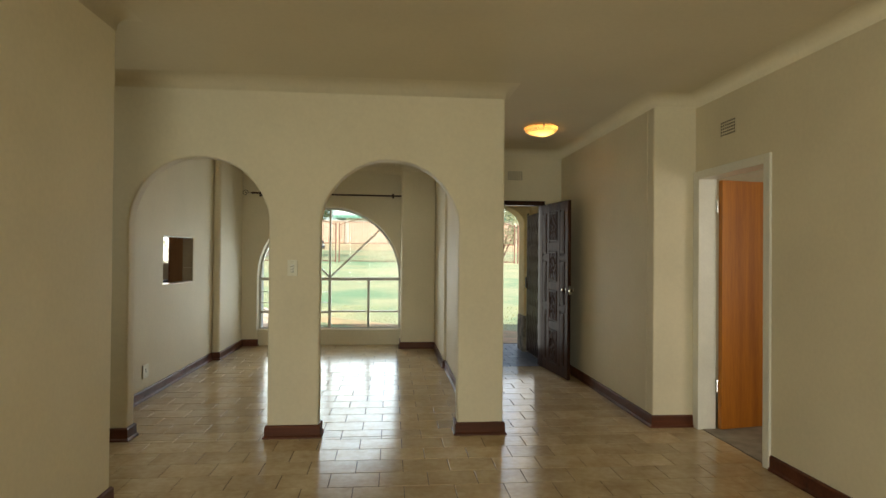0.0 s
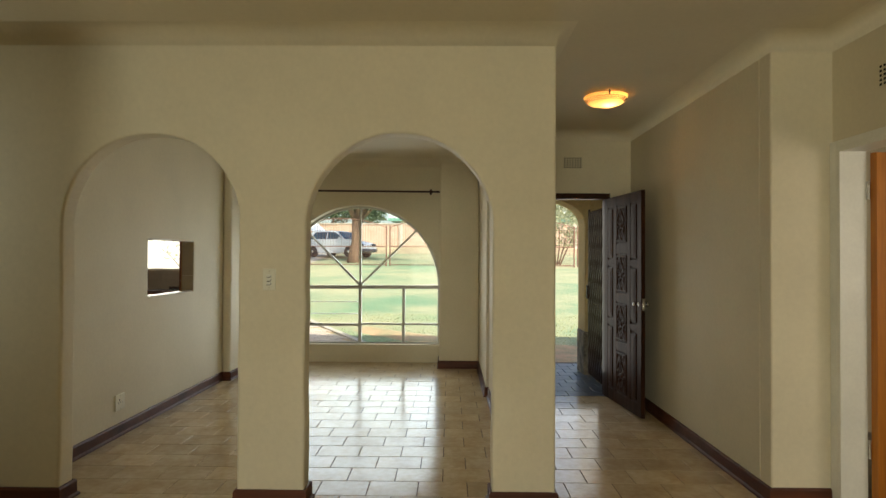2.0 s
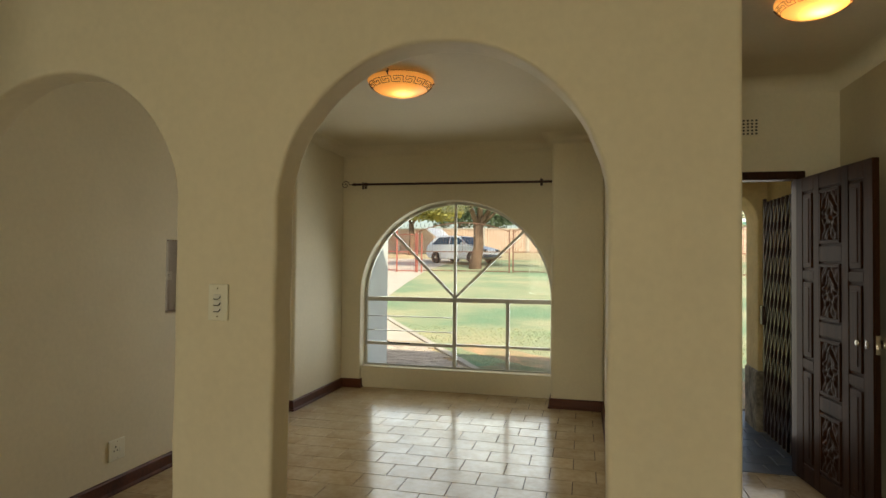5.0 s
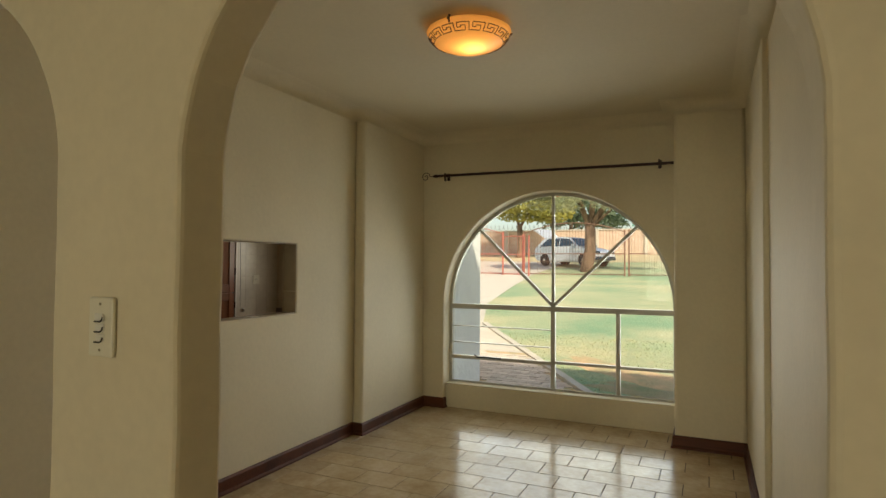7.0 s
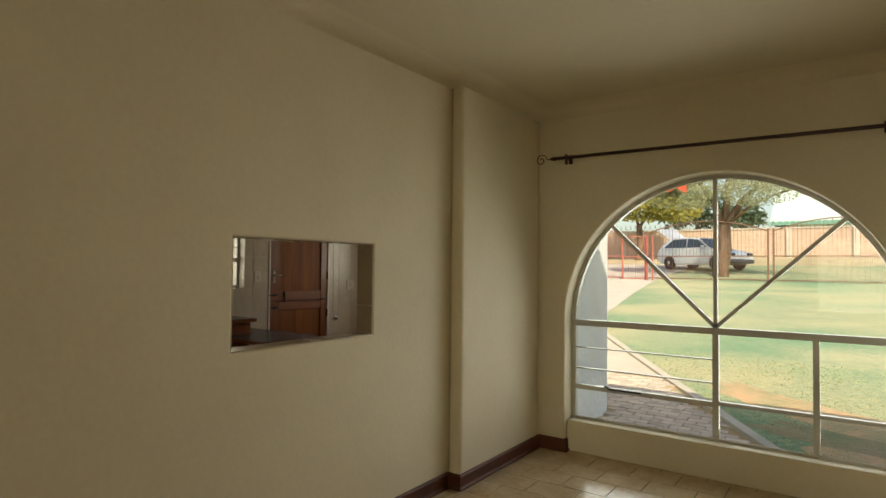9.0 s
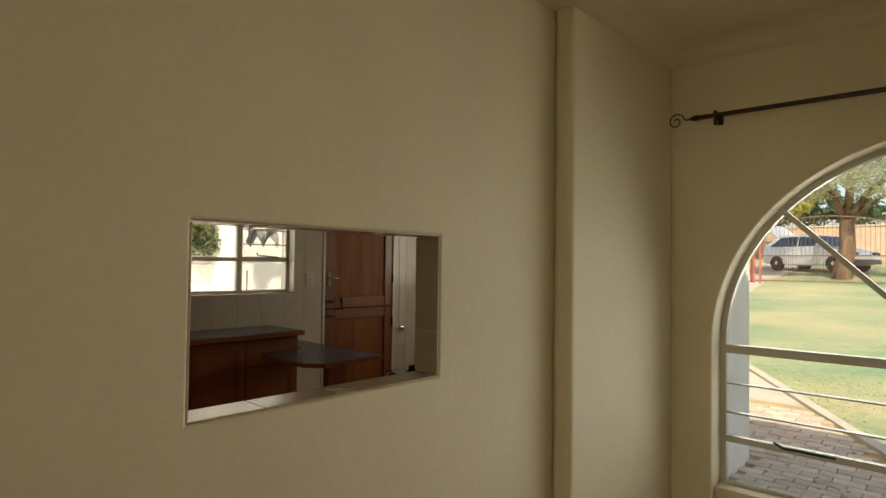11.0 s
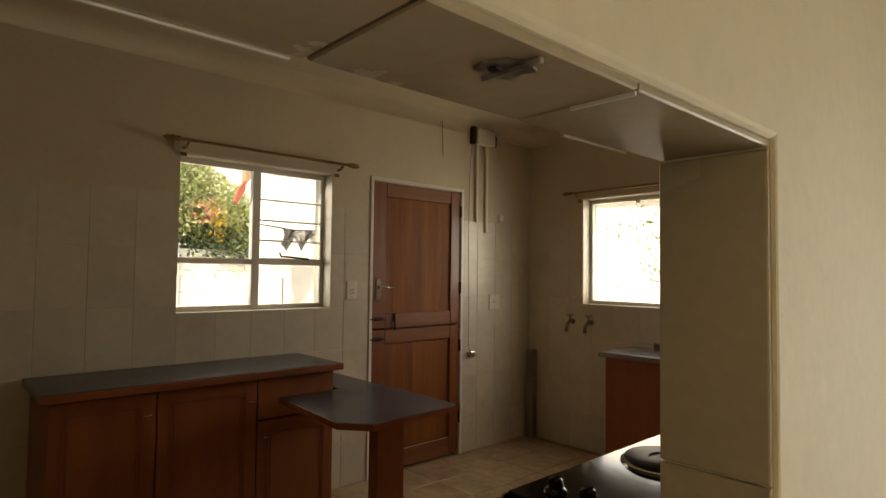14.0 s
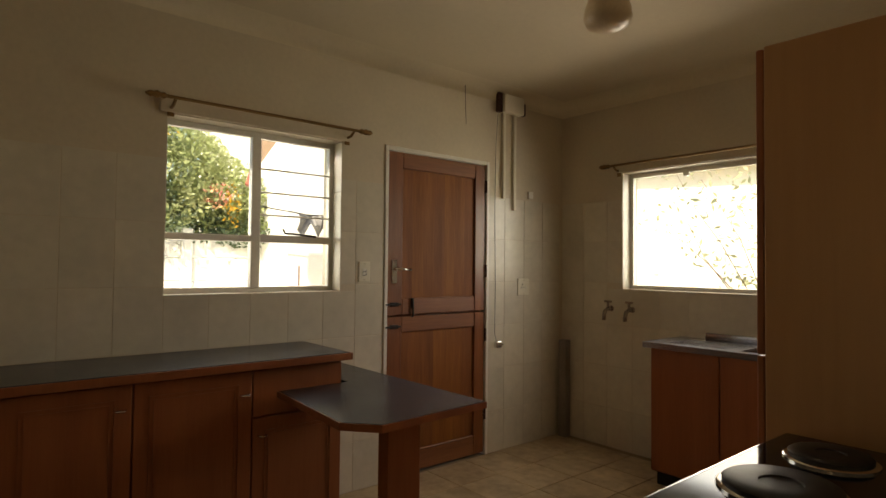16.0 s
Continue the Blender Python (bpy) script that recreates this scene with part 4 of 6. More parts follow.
# stable door
kd = thing("door_3", (KX, 8.68, 0), "reddish wooden stable door closed in a white frame", "door", kind="structure")
bm = B()
y0, y1 = KD[0], KD[1]
box(bm, KX - 0.10, y0, 0, KX + 0.010, y0 + 0.026, 2.075, 0.003)
box(bm, KX - 0.10, y1 - 0.026, 0, KX + 0.010, y1, 2.075, 0.003)
box(bm, KX - 0.10, y0 + 0.026, 2.049, KX + 0.010, y1 - 0.026, 2.075, 0.003)
part("door_frame", bm, M_WHITE, kd)
ly0, ly1 = y0 + 0.030, y1 - 0.030
for nm, za, zb, rail_b, rail_t in (("upper_leaf", 1.016, 2.045, 0.105, 0.10), ("lower_leaf", 0.020, 1.006, 0.13, 0.10)):
    lf = None
    for a, b, c, d, mt in ((ly0, ly0 + 0.115, za, zb, M_KDOOR), (ly1 - 0.095, ly1, za, zb, M_KDOOR), (ly0 + 0.115, ly1 - 0.095, za, za + rail_b, M_KDOORX), (ly0 + 0.115, ly1 - 0.095, zb - rail_t, zb, M_KDOORX)):
        bm = B()
        box(bm, KX - 0.048, a, c, KX - 0.004, b, d, 0.004)
        if lf is None:
            lf = part(nm, bm, mt, kd)
        else:
            part("rail" if mt is M_KDOORX else "stile", bm, mt, lf)
    nb = 7
    w = (ly1 - 0.095 - ly0 - 0.115) / nb
    for k in range(nb):
        bm = B()
        box(bm, KX - 0.040, ly0 + 0.115 + k * w + 0.00005, za + rail_b, KX - 0.020, ly0 + 0.115 + (k + 1) * w - 0.00005, zb - rail_t)
        part("board", bm, wood("meranti_board_%s" % "abcdefg"[k], (0.15 + 0.02 * ((k * 2) % 3), 0.045 + 0.007 * ((k * 2) % 3), 0.012), (0.29 + 0.03 * ((k * 5) % 3), 0.10 + 0.013 * ((k * 5) % 3), 0.026), "z", 0.6, 0.0, 12 + k, 0.0, 0.3) if nm == "upper_leaf" else bpy.data.materials["meranti_board_%s" % "gcaebfd"[k]], lf)
# unseen strip added behind the split to stop light leaking through
bm = B()
box(bm, KX - 0.075, ly0, 0.99, KX - 0.0485, ly1, 1.035)
part("light_stop_strip", bm, M_KDOOR, kd)
bm = B()
box(bm, KX - 0.09, ly0 - 0.03, 0.0, KX - 0.05, ly1 + 0.03, 0.022)
part("threshold", bm, M_KDOOR, kd)
hx = KX - 0.003
bm = B()
box(bm, hx, 8.287, 1.215, hx + 0.008, 8.323, 1.365, 0.004, 2)
hp = part("handle_plate", bm, M_CHROME, kd, "chrome lever handle plate")
bm = B()
tube(bm, [(hx + 0.006, 8.305, 1.307), (hx + 0.045, 8.305, 1.307), (hx + 0.052, 8.32, 1.306), (hx + 0.050, 8.40, 1.300)], [0.010, 0.009, 0.009, 0.008], 8)
part("lever", bm, M_CHROME, hp, smooth=True)
for z in (1.085, 0.945):
    bm = B()
    cyl(bm, (hx + 0.010, 8.235, z), (hx + 0.010, 8.35, z), 0.006, 8)
    box(bm, hx, 8.275, z - 0.012, hx + 0.014, 8.335, z + 0.012, 0.003)
    part("slide_bolt", bm, M_IRON, kd, "dark metal slide bolt")
bm = B()
tube(bm, [(hx + 0.008, 8.445, 1.115), (hx + 0.014, 8.445, 1.09), (hx + 0.014, 8.448, 1.03), (hx + 0.010, 8.445, 1.00)], 0.007, 8)
box(bm, hx, 8.435, 1.06, hx + 0.008, 8.458, 1.12, 0.002)
part("hasp", bm, M_IRON, kd)
for z in (0.25, 0.80, 1.25, 1.85):
    bm = B()
    cyl(bm, (KX + 0.004, ly1 + 0.002, z), (KX + 0.004, ly1 + 0.002, z + 0.09), 0.008, 8)
    part("hinge", bm, M_BRONZE, kd)


# base cabinets along the back wall
def cab_front(y0, y1, z0, z1, x, name, cabinet):
    """A routed front, facing +x, with two beads round its panel."""
    bm = B()
    box(bm, x - 0.018, y0, z0, x, y1, z1, 0.003)
    front = part(name, bm, M_CAB, cabinet)
    if z1 - z0 > 0.3:
        for e, w, h in ((0.055, 0.007, 0.004), (0.071, 0.006, 0.003)):
            ya, yb, za, zb = y0 + e, y1 - e, z0 + e, z1 - e
            bm = B()
            cells(bm, [ya, ya + w, yb - w, yb], [za, za + w, zb - w, zb], [(ya + w, yb - w, za + w, zb - w)], lambda u, c, z: (c, u, z), x - 0.001, x + h)
            part("moulding", bm, M_CAB, front)
    return front


def pull(p):
    bm = B()
    x, y, z = p
    tube(bm, [(x, y - 0.018, z), (x + 0.018, y - 0.015, z), (x + 0.021, y, z), (x + 0.018, y + 0.015, z), (x, y + 0.018, z)], 0.004, 7)
    return bm


CX = -4.815
for k, (a, b, split, hy, hz) in enumerate(((6.335, 6.750, 0, 6.708, 0.762), (6.752, 7.225, 0, 7.190, 0.757), (7.227, 7.672, 1, 7.272, 0.568))):
    c = thing("base_cabinet", (-5.05, (a + b) / 2, 0), "red-brown laminate kitchen base cabinet" + (" with a drawer" if split else " with a routed door"), "cabinet", "base cabinets under the worktop")
    bm = B()
    box(bm, KX, a, 0.09, CX - 0.02, b, 0.866)
    box(bm, KX, a, 0.0, CX - 0.07, b, 0.09)
    part("body", bm, M_CAB, c)
    dr = cab_front(a + 0.002, b - 0.002, 0.10, 0.645 if split else 0.858, CX, "door", c)
    part("handle", pull((CX, hy, hz)), M_CHROME, dr, "small chrome pull", smooth=True)
    if split:
        cab_front(a + 0.002, b - 0.002, 0.655, 0.858, CX, "drawer_front", c)
bm = B()
box(bm, KX + 0.001, 6.30, 0.870, CX + 0.040, 7.697, 0.904, 0.004)
wt = thing("worktop", (-5.0, 7.0, 0.87), "dark slate laminate worktop with a wooden edge strip", "worktop")
part("slab", bm, M_TOP, wt)
bm = B()
box(bm, CX + 0.0405, 6.30, 0.868, CX + 0.048, 7.697, 0.902, 0.002)
box(bm, KX + 0.02, 7.6975, 0.868, CX + 0.048, 7.705, 0.902, 0.002)
part("edge_strip", bm, M_CAB, wt)

# low breakfast bar beside the cabinets
bt = thing("breakfast_bar", (-4.4, 7.6, 0), "dark slate breakfast bar with a cut corner and board leg", "table")
bm = B()
PB = [(-4.765, 7.325), (-4.155, 7.285), (-4.035, 7.385), (-4.070, 7.925), (-5.262, 7.925), (-5.262, 7.676), (-4.765, 7.676)]
prism(bm, PB, "z", 0.738, 0.765)
part("top", bm, M_TOP, bt)
bm = B()
ring = offset_path([Vector(p) for p in PB[::-1]], 0.006, True)
for i in range(len(ring)):
    a, b, c, d = PB[::-1][i], PB[::-1][(i + 1) % 7], ring[(i + 1) % 7], ring[i]
    if i in (3, 4, 5):
        prism(bm, [a, b, tuple(c), tuple(d)], "z", 0.736, 0.763)
part("edge_strip", bm, M_CAB, bt)
bm = B()
box(bm, -4.135, 7.435, 0.0, -4.07, 7.585, 0.738, 0.003)
part("leg", bm, M_CAB, bt, "red-brown laminate board leg")

# sink unit under the second window
su = thing("sink_unit", (-3.6, 9.7, 0), "orange-brown laminate sink cabinet with a steel drainer top", "sink")
SY = 9.475
bm = B()
box(bm, -4.235, SY + 0.045, 0.09, -3.02, KY, 0.838)
part("body", bm, M_SINKCAB, su)
bm = B()
box(bm, -4.225, SY + 0.085, 0.0, -3.03, KY, 0.089)
part("plinth", bm, M_DARK, su, "black plinth")
for a, b, hx in ((-4.235, -3.818, -3.855), (-3.814, -3.42, -3.775), (-3.416, -3.02, -3.38)):
    bm = B()
    box(bm, a + 0.002, SY + 0.025, 0.10, b - 0.002, SY + 0.044, 0.836, 0.003)
    d = part("door", bm, M_SINKCAB, su)
BX0, BX1, BY0, BY1 = -3.72, -3.30, SY + 0.07, SY + 0.38
bm = B()
cells(bm, [-4.275, BX0, BX1, -3.0], [SY, BY0, BY1, KY - 0.002], [(BX0, BX1, BY0, BY1)], lambda u, c, z: (u, z, c), 0.840, 0.874)
box(bm, -4.10, KY - 0.03, 0.874, -3.0, KY - 0.003, 0.915, 0.008, 2)
for k in range(5):
    box(bm, -4.15, SY + 0.10 + k * 0.055, 0.8735, -3.80, SY + 0.112 + k * 0.055, 0.877, 0.0015)
part("drainer_top", bm, M_INOX, su, "pressed stainless steel drainer top", smooth="auto")
bm = B()
vs = {}
for i, (x, y) in enumerate(((BX0, BY0), (BX1, BY0), (BX1, BY1), (BX0, BY1))):
    cxm, cym = (BX0 + BX1) / 2, (BY0 + BY1) / 2
    vs[i] = (bm.verts.new((x, y, 0.872)), bm.verts.new((cxm + (x - cxm) * 0.88, cym + (y - cym) * 0.86, 0.72)))
for i in range(4):
    j = (i + 1) % 4
    bm.faces.new((vs[i][0], vs[j][0], vs[j][1], vs[i][1]))
bm.faces.new([vs[i][1] for i in range(4)])
part("bowl", bm, M_INOX, su, "stainless steel sink bowl")

for x in (-4.815, -4.64):
    tp = thing("wall_tap", (x, KY, 1.02), "tarnished metal bib tap on the kitchen wall", "tap", "wall taps")
    bm = B()
    lathe(bm, [(0.022, 0), (0.022, 0.006), (0.011, 0.010), (0.011, 0.055)], Matrix.Translation((x, KY - 0.001, 1.025)) @ pose(0, 0, 0, 90, 0, 0), 12)
    part("body", bm, M_TAP, tp, smooth="auto")
    bm = B()
    tube(bm, [(x, KY - 0.045, 1.025), (x, KY - 0.08, 1.010), (x, KY - 0.095, 0.975), (x, KY - 0.095, 0.945)], [0.015, 0.015, 0.014, 0.016], 10)
    part("spout", bm, M_TAP, tp, smooth=True)
    bm = B()
    cyl(bm, (x, KY - 0.045, 1.025), (x, KY - 0.045, 1.075), 0.010, 8)
    cyl(bm, (x - 0.028, KY - 0.045, 1.078), (x + 0.028, KY - 0.045, 1.078), 0.008, 8)
    part("handle", bm, M_TAP, tp)

# hatch-side counter and hob, tall cupboard
ct = thing("worktop", (-2.6, 6.0, 0.87), "dark slate laminate worktop below the serving hatch", "worktop")
bm = B()
box(bm, -2.905, 4.9, 0.868, -2.327, 7.80, 0.902, 0.004)
part("slab", bm, M_TOP, ct)
bm = B()
box(bm, -2.913, 4.9, 0.866, -2.9055, 7.80, 0.900, 0.002)
part("edge_strip", bm, M_CAB, ct)
for a in (4.92, 5.64, 6.36, 7.08):
    c = thing("base_cabinet", (-2.6, a + 0.36, 0), "red-brown laminate base cabinet below the hatch worktop", "cabinet", "base cabinets below the hatch")
    bm = B()
    box(bm, -2.86, a, 0.09, -2.327, a + 0.718, 0.866)
    part("body", bm, M_CAB, c)
    for k in (0, 1):
        bm = B()
        box(bm, -2.88, a + 0.003 + k * 0.358, 0.10, -2.862, a + 0.356 + k * 0.358, 0.858, 0.003)
        part("door", bm, M_CAB, c)
hob = thing("hob", (-2.6, 7.3, 0.902), "black enamel electric hob with solid plates and side controls", "hob")
bm = B()
box(bm, -2.878, 6.925, 0.9025, -2.345, 7.80, 0.928, 0.006, 2)
part("enamel_top", bm, M_BLACKGLOSS, hob)
bm = B()
box(bm, -2.888, 6.915, 0.9022, -2.8785, 7.80, 0.921, 0.002)
part("trim", bm, M_CHROME, hob, "bright metal trim")
for x, y, r in ((-2.735, 7.375, 0.098), (-2.735, 7.640, 0.078), (-2.475, 7.375, 0.078), (-2.475, 7.640, 0.098)):
    bm = B()
    lathe(bm, [(r + 0.010, 0.9275), (r + 0.010, 0.932), (r + 0.004, 0.935)], Matrix.Translation((x, y, 0)), 32)
    pl = part("plate_ring", bm, M_CHROME, hob, "steel plate rim", smooth="auto")
    bm = B()
    lathe(bm, [(r, 0.929), (r, 0.942), (r - 0.006, 0.946), (r * 0.38, 0.945), (r * 0.36, 0.942), (0.002, 0.942)], Matrix.Translation((x, y, 0)), 32)
    part("hot_plate", bm, M_PLATE, hob, smooth="auto")
for x in (-2.80, -2.715, -2.63, -2.545):
    bm = B()
    lathe(bm, [(0.026, 0.928), (0.024, 0.935), (0.019, 0.938), (0.017, 0.955), (0.012, 0.958), (0.002, 0.958)], Matrix.Translation((x, 7.00, 0)), 20)
    box(bm, x - 0.004, 6.982, 0.955, x + 0.004, 7.018, 0.962, 0.002)
    part("control_knob", bm, M_BLACKGLOSS, hob, smooth="auto")
tall = thing("tall_cupboard", (-2.64, 8.2, 0), "tall brown laminate cupboard beside the hob", "cupboard")
bm = B()
box(bm, -2.945, 7.855, 0.0, -2.327, 8.50, 1.925, 0.003)
part("body", bm, M_TALL, tall)
for z0, z1 in ((0.1, 1.10), (1.104, 1.92)):
    bm = B()
    box(bm, -2.966, 7.857, z0, -2.947, 8.498, z1, 0.003)
    part("door", bm, M_SINKCAB, tall)

# pendant over the kitchen
kl = thing("ceiling_lamp", (-3.745, 8.32, KCEIL), "unlit frosted schoolhouse ceiling lamp in the kitchen", "ceiling lamp")
bm = B()
lathe(bm, [(0.062, KCEIL - 0.001), (0.060, KCEIL - 0.03), (0.05, KCEIL - 0.04)], Matrix.Translation((-3.745, 8.32, 0)), 24)
part("ceiling_rose", bm, M_PLASTIC, kl, smooth="auto")
bm = B()
lathe(bm, [(0.048, KCEIL - 0.035), (0.050, KCEIL - 0.07), (0.075, KCEIL - 0.13), (0.098, KCEIL - 0.20), (0.102, KCEIL - 0.235), (0.090, KCEIL - 0.265), (0.05, KCEIL - 0.285), (0.004, KCEIL - 0.29)], Matrix.Translation((-3.745, 8.32, 0)), 32)
part("shade", bm, M_KSHADE, kl, "frosted amber glass shade", smooth=True)

# old wiring on the tiles
db = thing("junction_box", (KX, 9.3, 2.5), "old cream junction box with two conduits on the kitchen wall", "junction box")
bm = B()
box(bm, KX + 0.0, 9.228, 2.455, KX + 0.055, 9.433, 2.585, 0.006, 2)
part("box", bm, M_PLASTIC, db)
for a, b, c, d in ((9.183, 9.226, 2.45, 2.595), (9.430, 9.473, 2.46, 2.555)):
    bm = B()
    box(bm, KX + 0.0, a, c, KX + 0.035, b, d, 0.005)
    part("end_cap", bm, M_BRONZE, db)
for y, z in ((9.260, 1.825), (9.373, 1.745)):
    bm = B()
    box(bm, KX + 0.001, y - 0.014, z, KX + 0.022, y + 0.014, 2.464, 0.003)
    part("conduit", bm, M_PLASTIC, db)
bm = B()
box(bm, KX + 0.006, 9.528, 1.845, KX + 0.018, 9.582, 1.90, 0.004, 2)
simple("blank_plate", bm, M_WHITE, "small white blank cover plate on the kitchen wall", "cover plate")
cord = thing("power_cord", (KX, 9.2, 0.9), "thin dark power cord hanging to a plug on the wall", "cord")
bm = B()
tube(bm, [(KX + 0.026, 9.185, 2.46), (KX + 0.010, 9.18, 2.2), (KX + 0.012, 9.172, 1.7), (KX + 0.010, 9.185, 1.2), (KX + 0.014, 9.178, 0.85), (KX + 0.02, 9.19, 0.79)], 0.0020, 6)
part("cable", bm, mat("grey_flex", (0.16, 0.15, 0.13), 0.6), cord)
bm = B()
box(bm, KX + 0.008, 9.175, 0.745, KX + 0.045, 9.225, 0.795, 0.008, 2)
cyl(bm, (KX + 0.03, 9.225, 0.77), (KX + 0.03, 9.25, 0.765), 0.006, 8)
part("plug", bm, M_CHROME, cord, "small metal-pinned plug")
bm = B()
tube(bm, [(KX + 0.004, 8.88, 2.63), (KX + 0.016, 8.872, 2.52), (KX + 0.012, 8.882, 2.38), (KX + 0.02, 8.879, 2.31)], 0.0022, 6)
simple("loose_wire", bm, M_BRONZE, "short loose wire hanging from the kitchen ceiling", "wire")
bm = B()
box(bm, KX + 0.03, KY - 0.075, 0.0, KX + 0.10, KY - 0.012, 0.755, 0.004)
simple("pipe_casing", bm, mat("grey_board", (0.28, 0.25, 0.22), 0.5, var=0.15), "dark grey boxed pipe casing in the kitchen corner", "pipe casing")
# fitting under the hatch lintel
hf = thing("hatch_catch", (-2.245, 6.2, 1.55), "worn metal catch screwed under the hatch lintel", "catch")
bm = B()
prism(bm, [(-2.258, 6.182), (-2.246, 6.178), (-2.232, 6.186), (-2.227, 6.200), (-2.233, 6.215), (-2.243, 6.211), (-2.255, 6.217), (-2.261, 6.200)], "z", 1.5445, 1.5465)
box(bm, -2.266, 6.196, 1.5420, -2.216, 6.201, 1.5460, 0.001)
part("plate", bm, mat("worn_zinc_plate", (0.34, 0.31, 0.27), 0.5, 0.3, var=0.35, scale=60), hf)
bm = B()
lathe(bm, [(0.005, 0.0), (0.004, -0.0015), (0.001, -0.002)], Matrix.Translation((-2.245, 6.188, 1.5434)), 10)
part("screw", bm, M_PLATE, hf)
# white strips paint light leaking along the soffit joints and kitchen-side edge
for k, (a, b) in enumerate((((-2.318, 5.8818, 1.5435), (-2.212, 5.8842, 1.5463)), ((-2.268, 6.2990, 1.5435), (-2.212, 6.3010, 1.5463)), ((-2.3262, 5.94, 1.5445), (-2.3242, 6.09, 1.5460)), ((-2.3262, 6.37, 1.5445), (-2.3242, 6.48, 1.5460)))):
    bm = B()
    box(bm, *a, *b)
    simple("joint_light_strip", bm, M_WHITE, "white strip painting a line of light under the hatch lintel", "grout")

# ---- outside, front ----
rnd = random.Random(4)


def blob(name, cx, cy, rx, ry, material, label, category, lift=0.006, ang=0.0):
    bm = B()
    n, rings = 40, []
    for k, f in enumerate((0.0, 0.35, 0.7, 1.0)):
        ring = []
        for i in range(n if k else 1):
            a = 2 * math.pi * i / n
            w = 1 + 0.26 * noise.noise((math.cos(a) * 1.7 + cx, math.sin(a) * 1.7 + cy, 0.3)) + 0.30 * noise.noise((math.cos(a) * 6, math.sin(a) * 6, cx))
            px, py = rx * f * w * math.cos(a), ry * f * w * math.sin(a)
            x, y = cx + px * math.cos(ang) - py * math.sin(ang), cy + px * math.sin(ang) + py * math.cos(ang)
            ring.append(bm.verts.new((x, y, ground_z(y) + lift * (1 if k < 3 else 0.2))))
        rings.append(ring)
    for i in range(n):
        bm.faces.new((rings[0][0], rings[1][i], rings[1][(i + 1) % n]))
        for a, b in zip(rings[1:], rings[2:]):
            bm.faces.new((a[i], b[i], b[(i + 1) % n], a[(i + 1) % n]))
    bmesh.ops.recalc_face_normals(bm, faces=bm.faces[:])
    return setting(name, bm, material, label, category, smooth=True)


blob("ground_dirt_porch", 1.6, 9.75, 1.9, 0.85, M_DIRT, "bare red dirt in front of the porch", "dirt", 0.012)
blob("ground_dirt_lawn", -0.2, 11.0, 1.7, 0.34, M_DIRT, "bare red dirt patch in the lawn", "dirt", 0.012, -0.6)

blob("ground_soil", 0.35, 10.25, 1.35, 0.30, mat("dry_soil", (0.34, 0.27, 0.16), 0.95, color2=(0.20, 0.23, 0.11), scale=3, fine=30, bump=0.02, contrast=0.1), "dry soil and thin grass by the path", "soil", 0.012, -0.25)
# clay paved path that leaves the house on a slant, with a concrete kerb
K0, K1 = Vector((-0.60, 9.72)), Vector((-3.66, 14.3))


def kerb_x(y):
    return K0.x + (K1.x - K0.x) * (y - K0.y) / (K1.y - K0.y)


bm = B()
edge = [(0.9, 8.70), (0.9, 9.25), (0.05, 9.46), (K0.x, K0.y), (kerb_x(10.0), 10.0), (-2.05, 11.9)]
for (xa, ya), (xb, yb) in zip(edge, edge[1:]):
    bm.faces.new([bm.verts.new((x, y, ground_z(y) + 0.010)) for x, y in ((-6.5, ya), (xa, ya), (xb, yb), (-6.5, yb))])
bmesh.ops.recalc_face_normals(bm, faces=bm.faces[:])
PATHW = setting("pavement_path", bm, M_DIRT, "red-brown clay paver path beside the house", "path")
bm = B()
for (x, y), (x2, y2) in zip([(0.9, 9.27), (0.05, 9.48), (K0.x, K0.y), (-2.0, 11.82), (-3.0, 13.3)], [(0.05, 9.48), (K0.x, K0.y), (-2.0, 11.82), (-3.0, 13.3), (K1.x, K1.y)]):
    d = (Vector((x2, y2)) - Vector((x, y))).normalized()
    nn = Vector((-d.y, d.x)) * 0.05
    a, b, c, e = Vector((x, y)) + nn, Vector((x2, y2)) + nn, Vector((x2, y2)) - nn, Vector((x, y)) - nn
    q = [bm.verts.new((p.x, p.y, ground_z(p.y) + h)) for h in (-0.05, 0.045) for p in (a, b, c, e)]
    for f in ((0, 1, 2, 3), (7, 6, 5, 4), (0, 4, 5, 1), (1, 5, 6, 2), (2, 6, 7, 3), (3, 7, 4, 0)):
        bm.faces.new([q[i] for i in f])
bmesh.ops.recalc_face_normals(bm, faces=bm.faces[:])
setting("trim_kerb", bm, M_CONC, "pale concrete kerb along the path", "kerb")
# pale driveway up to the gate
bm = B()
L = [(-2.05, 11.9), (-3.70, 14.3), (-4.7, 17.3), (-5.3, 21.0), (-6.0, 26.0), (-6.6, 42.0)]
R = [(-6.5, 11.9), (-7.5, 14.3), (-9.0, 17.3), (-10.5, 21.0), (-11.0, 26.0), (-13.0, 42.0)]
a = [bm.verts.new((x, y, ground_z(y) + 0.012)) for x, y in L]
b = [bm.verts.new((x, y, ground_z(y) + 0.012)) for x, y in R]
for i in range(len(L) - 1):
    bm.faces.new((a[i], a[i + 1], b[i + 1], b[i]))
setting("road_drive", bm, M_CONC, "pale dusty concrete driveway to the gate", "driveway")
# dusty strip of road beyond the fence
bm = B()
a = [bm.verts.new((x, 34.5, ground_z(34.5) + 0.014)) for x in (-60, 60)]
b = [bm.verts.new((x, 41.5, ground_z(41.5) + 0.014)) for x in (-60, 60)]
bm.faces.new((a[0], a[1], b[1], b[0]))
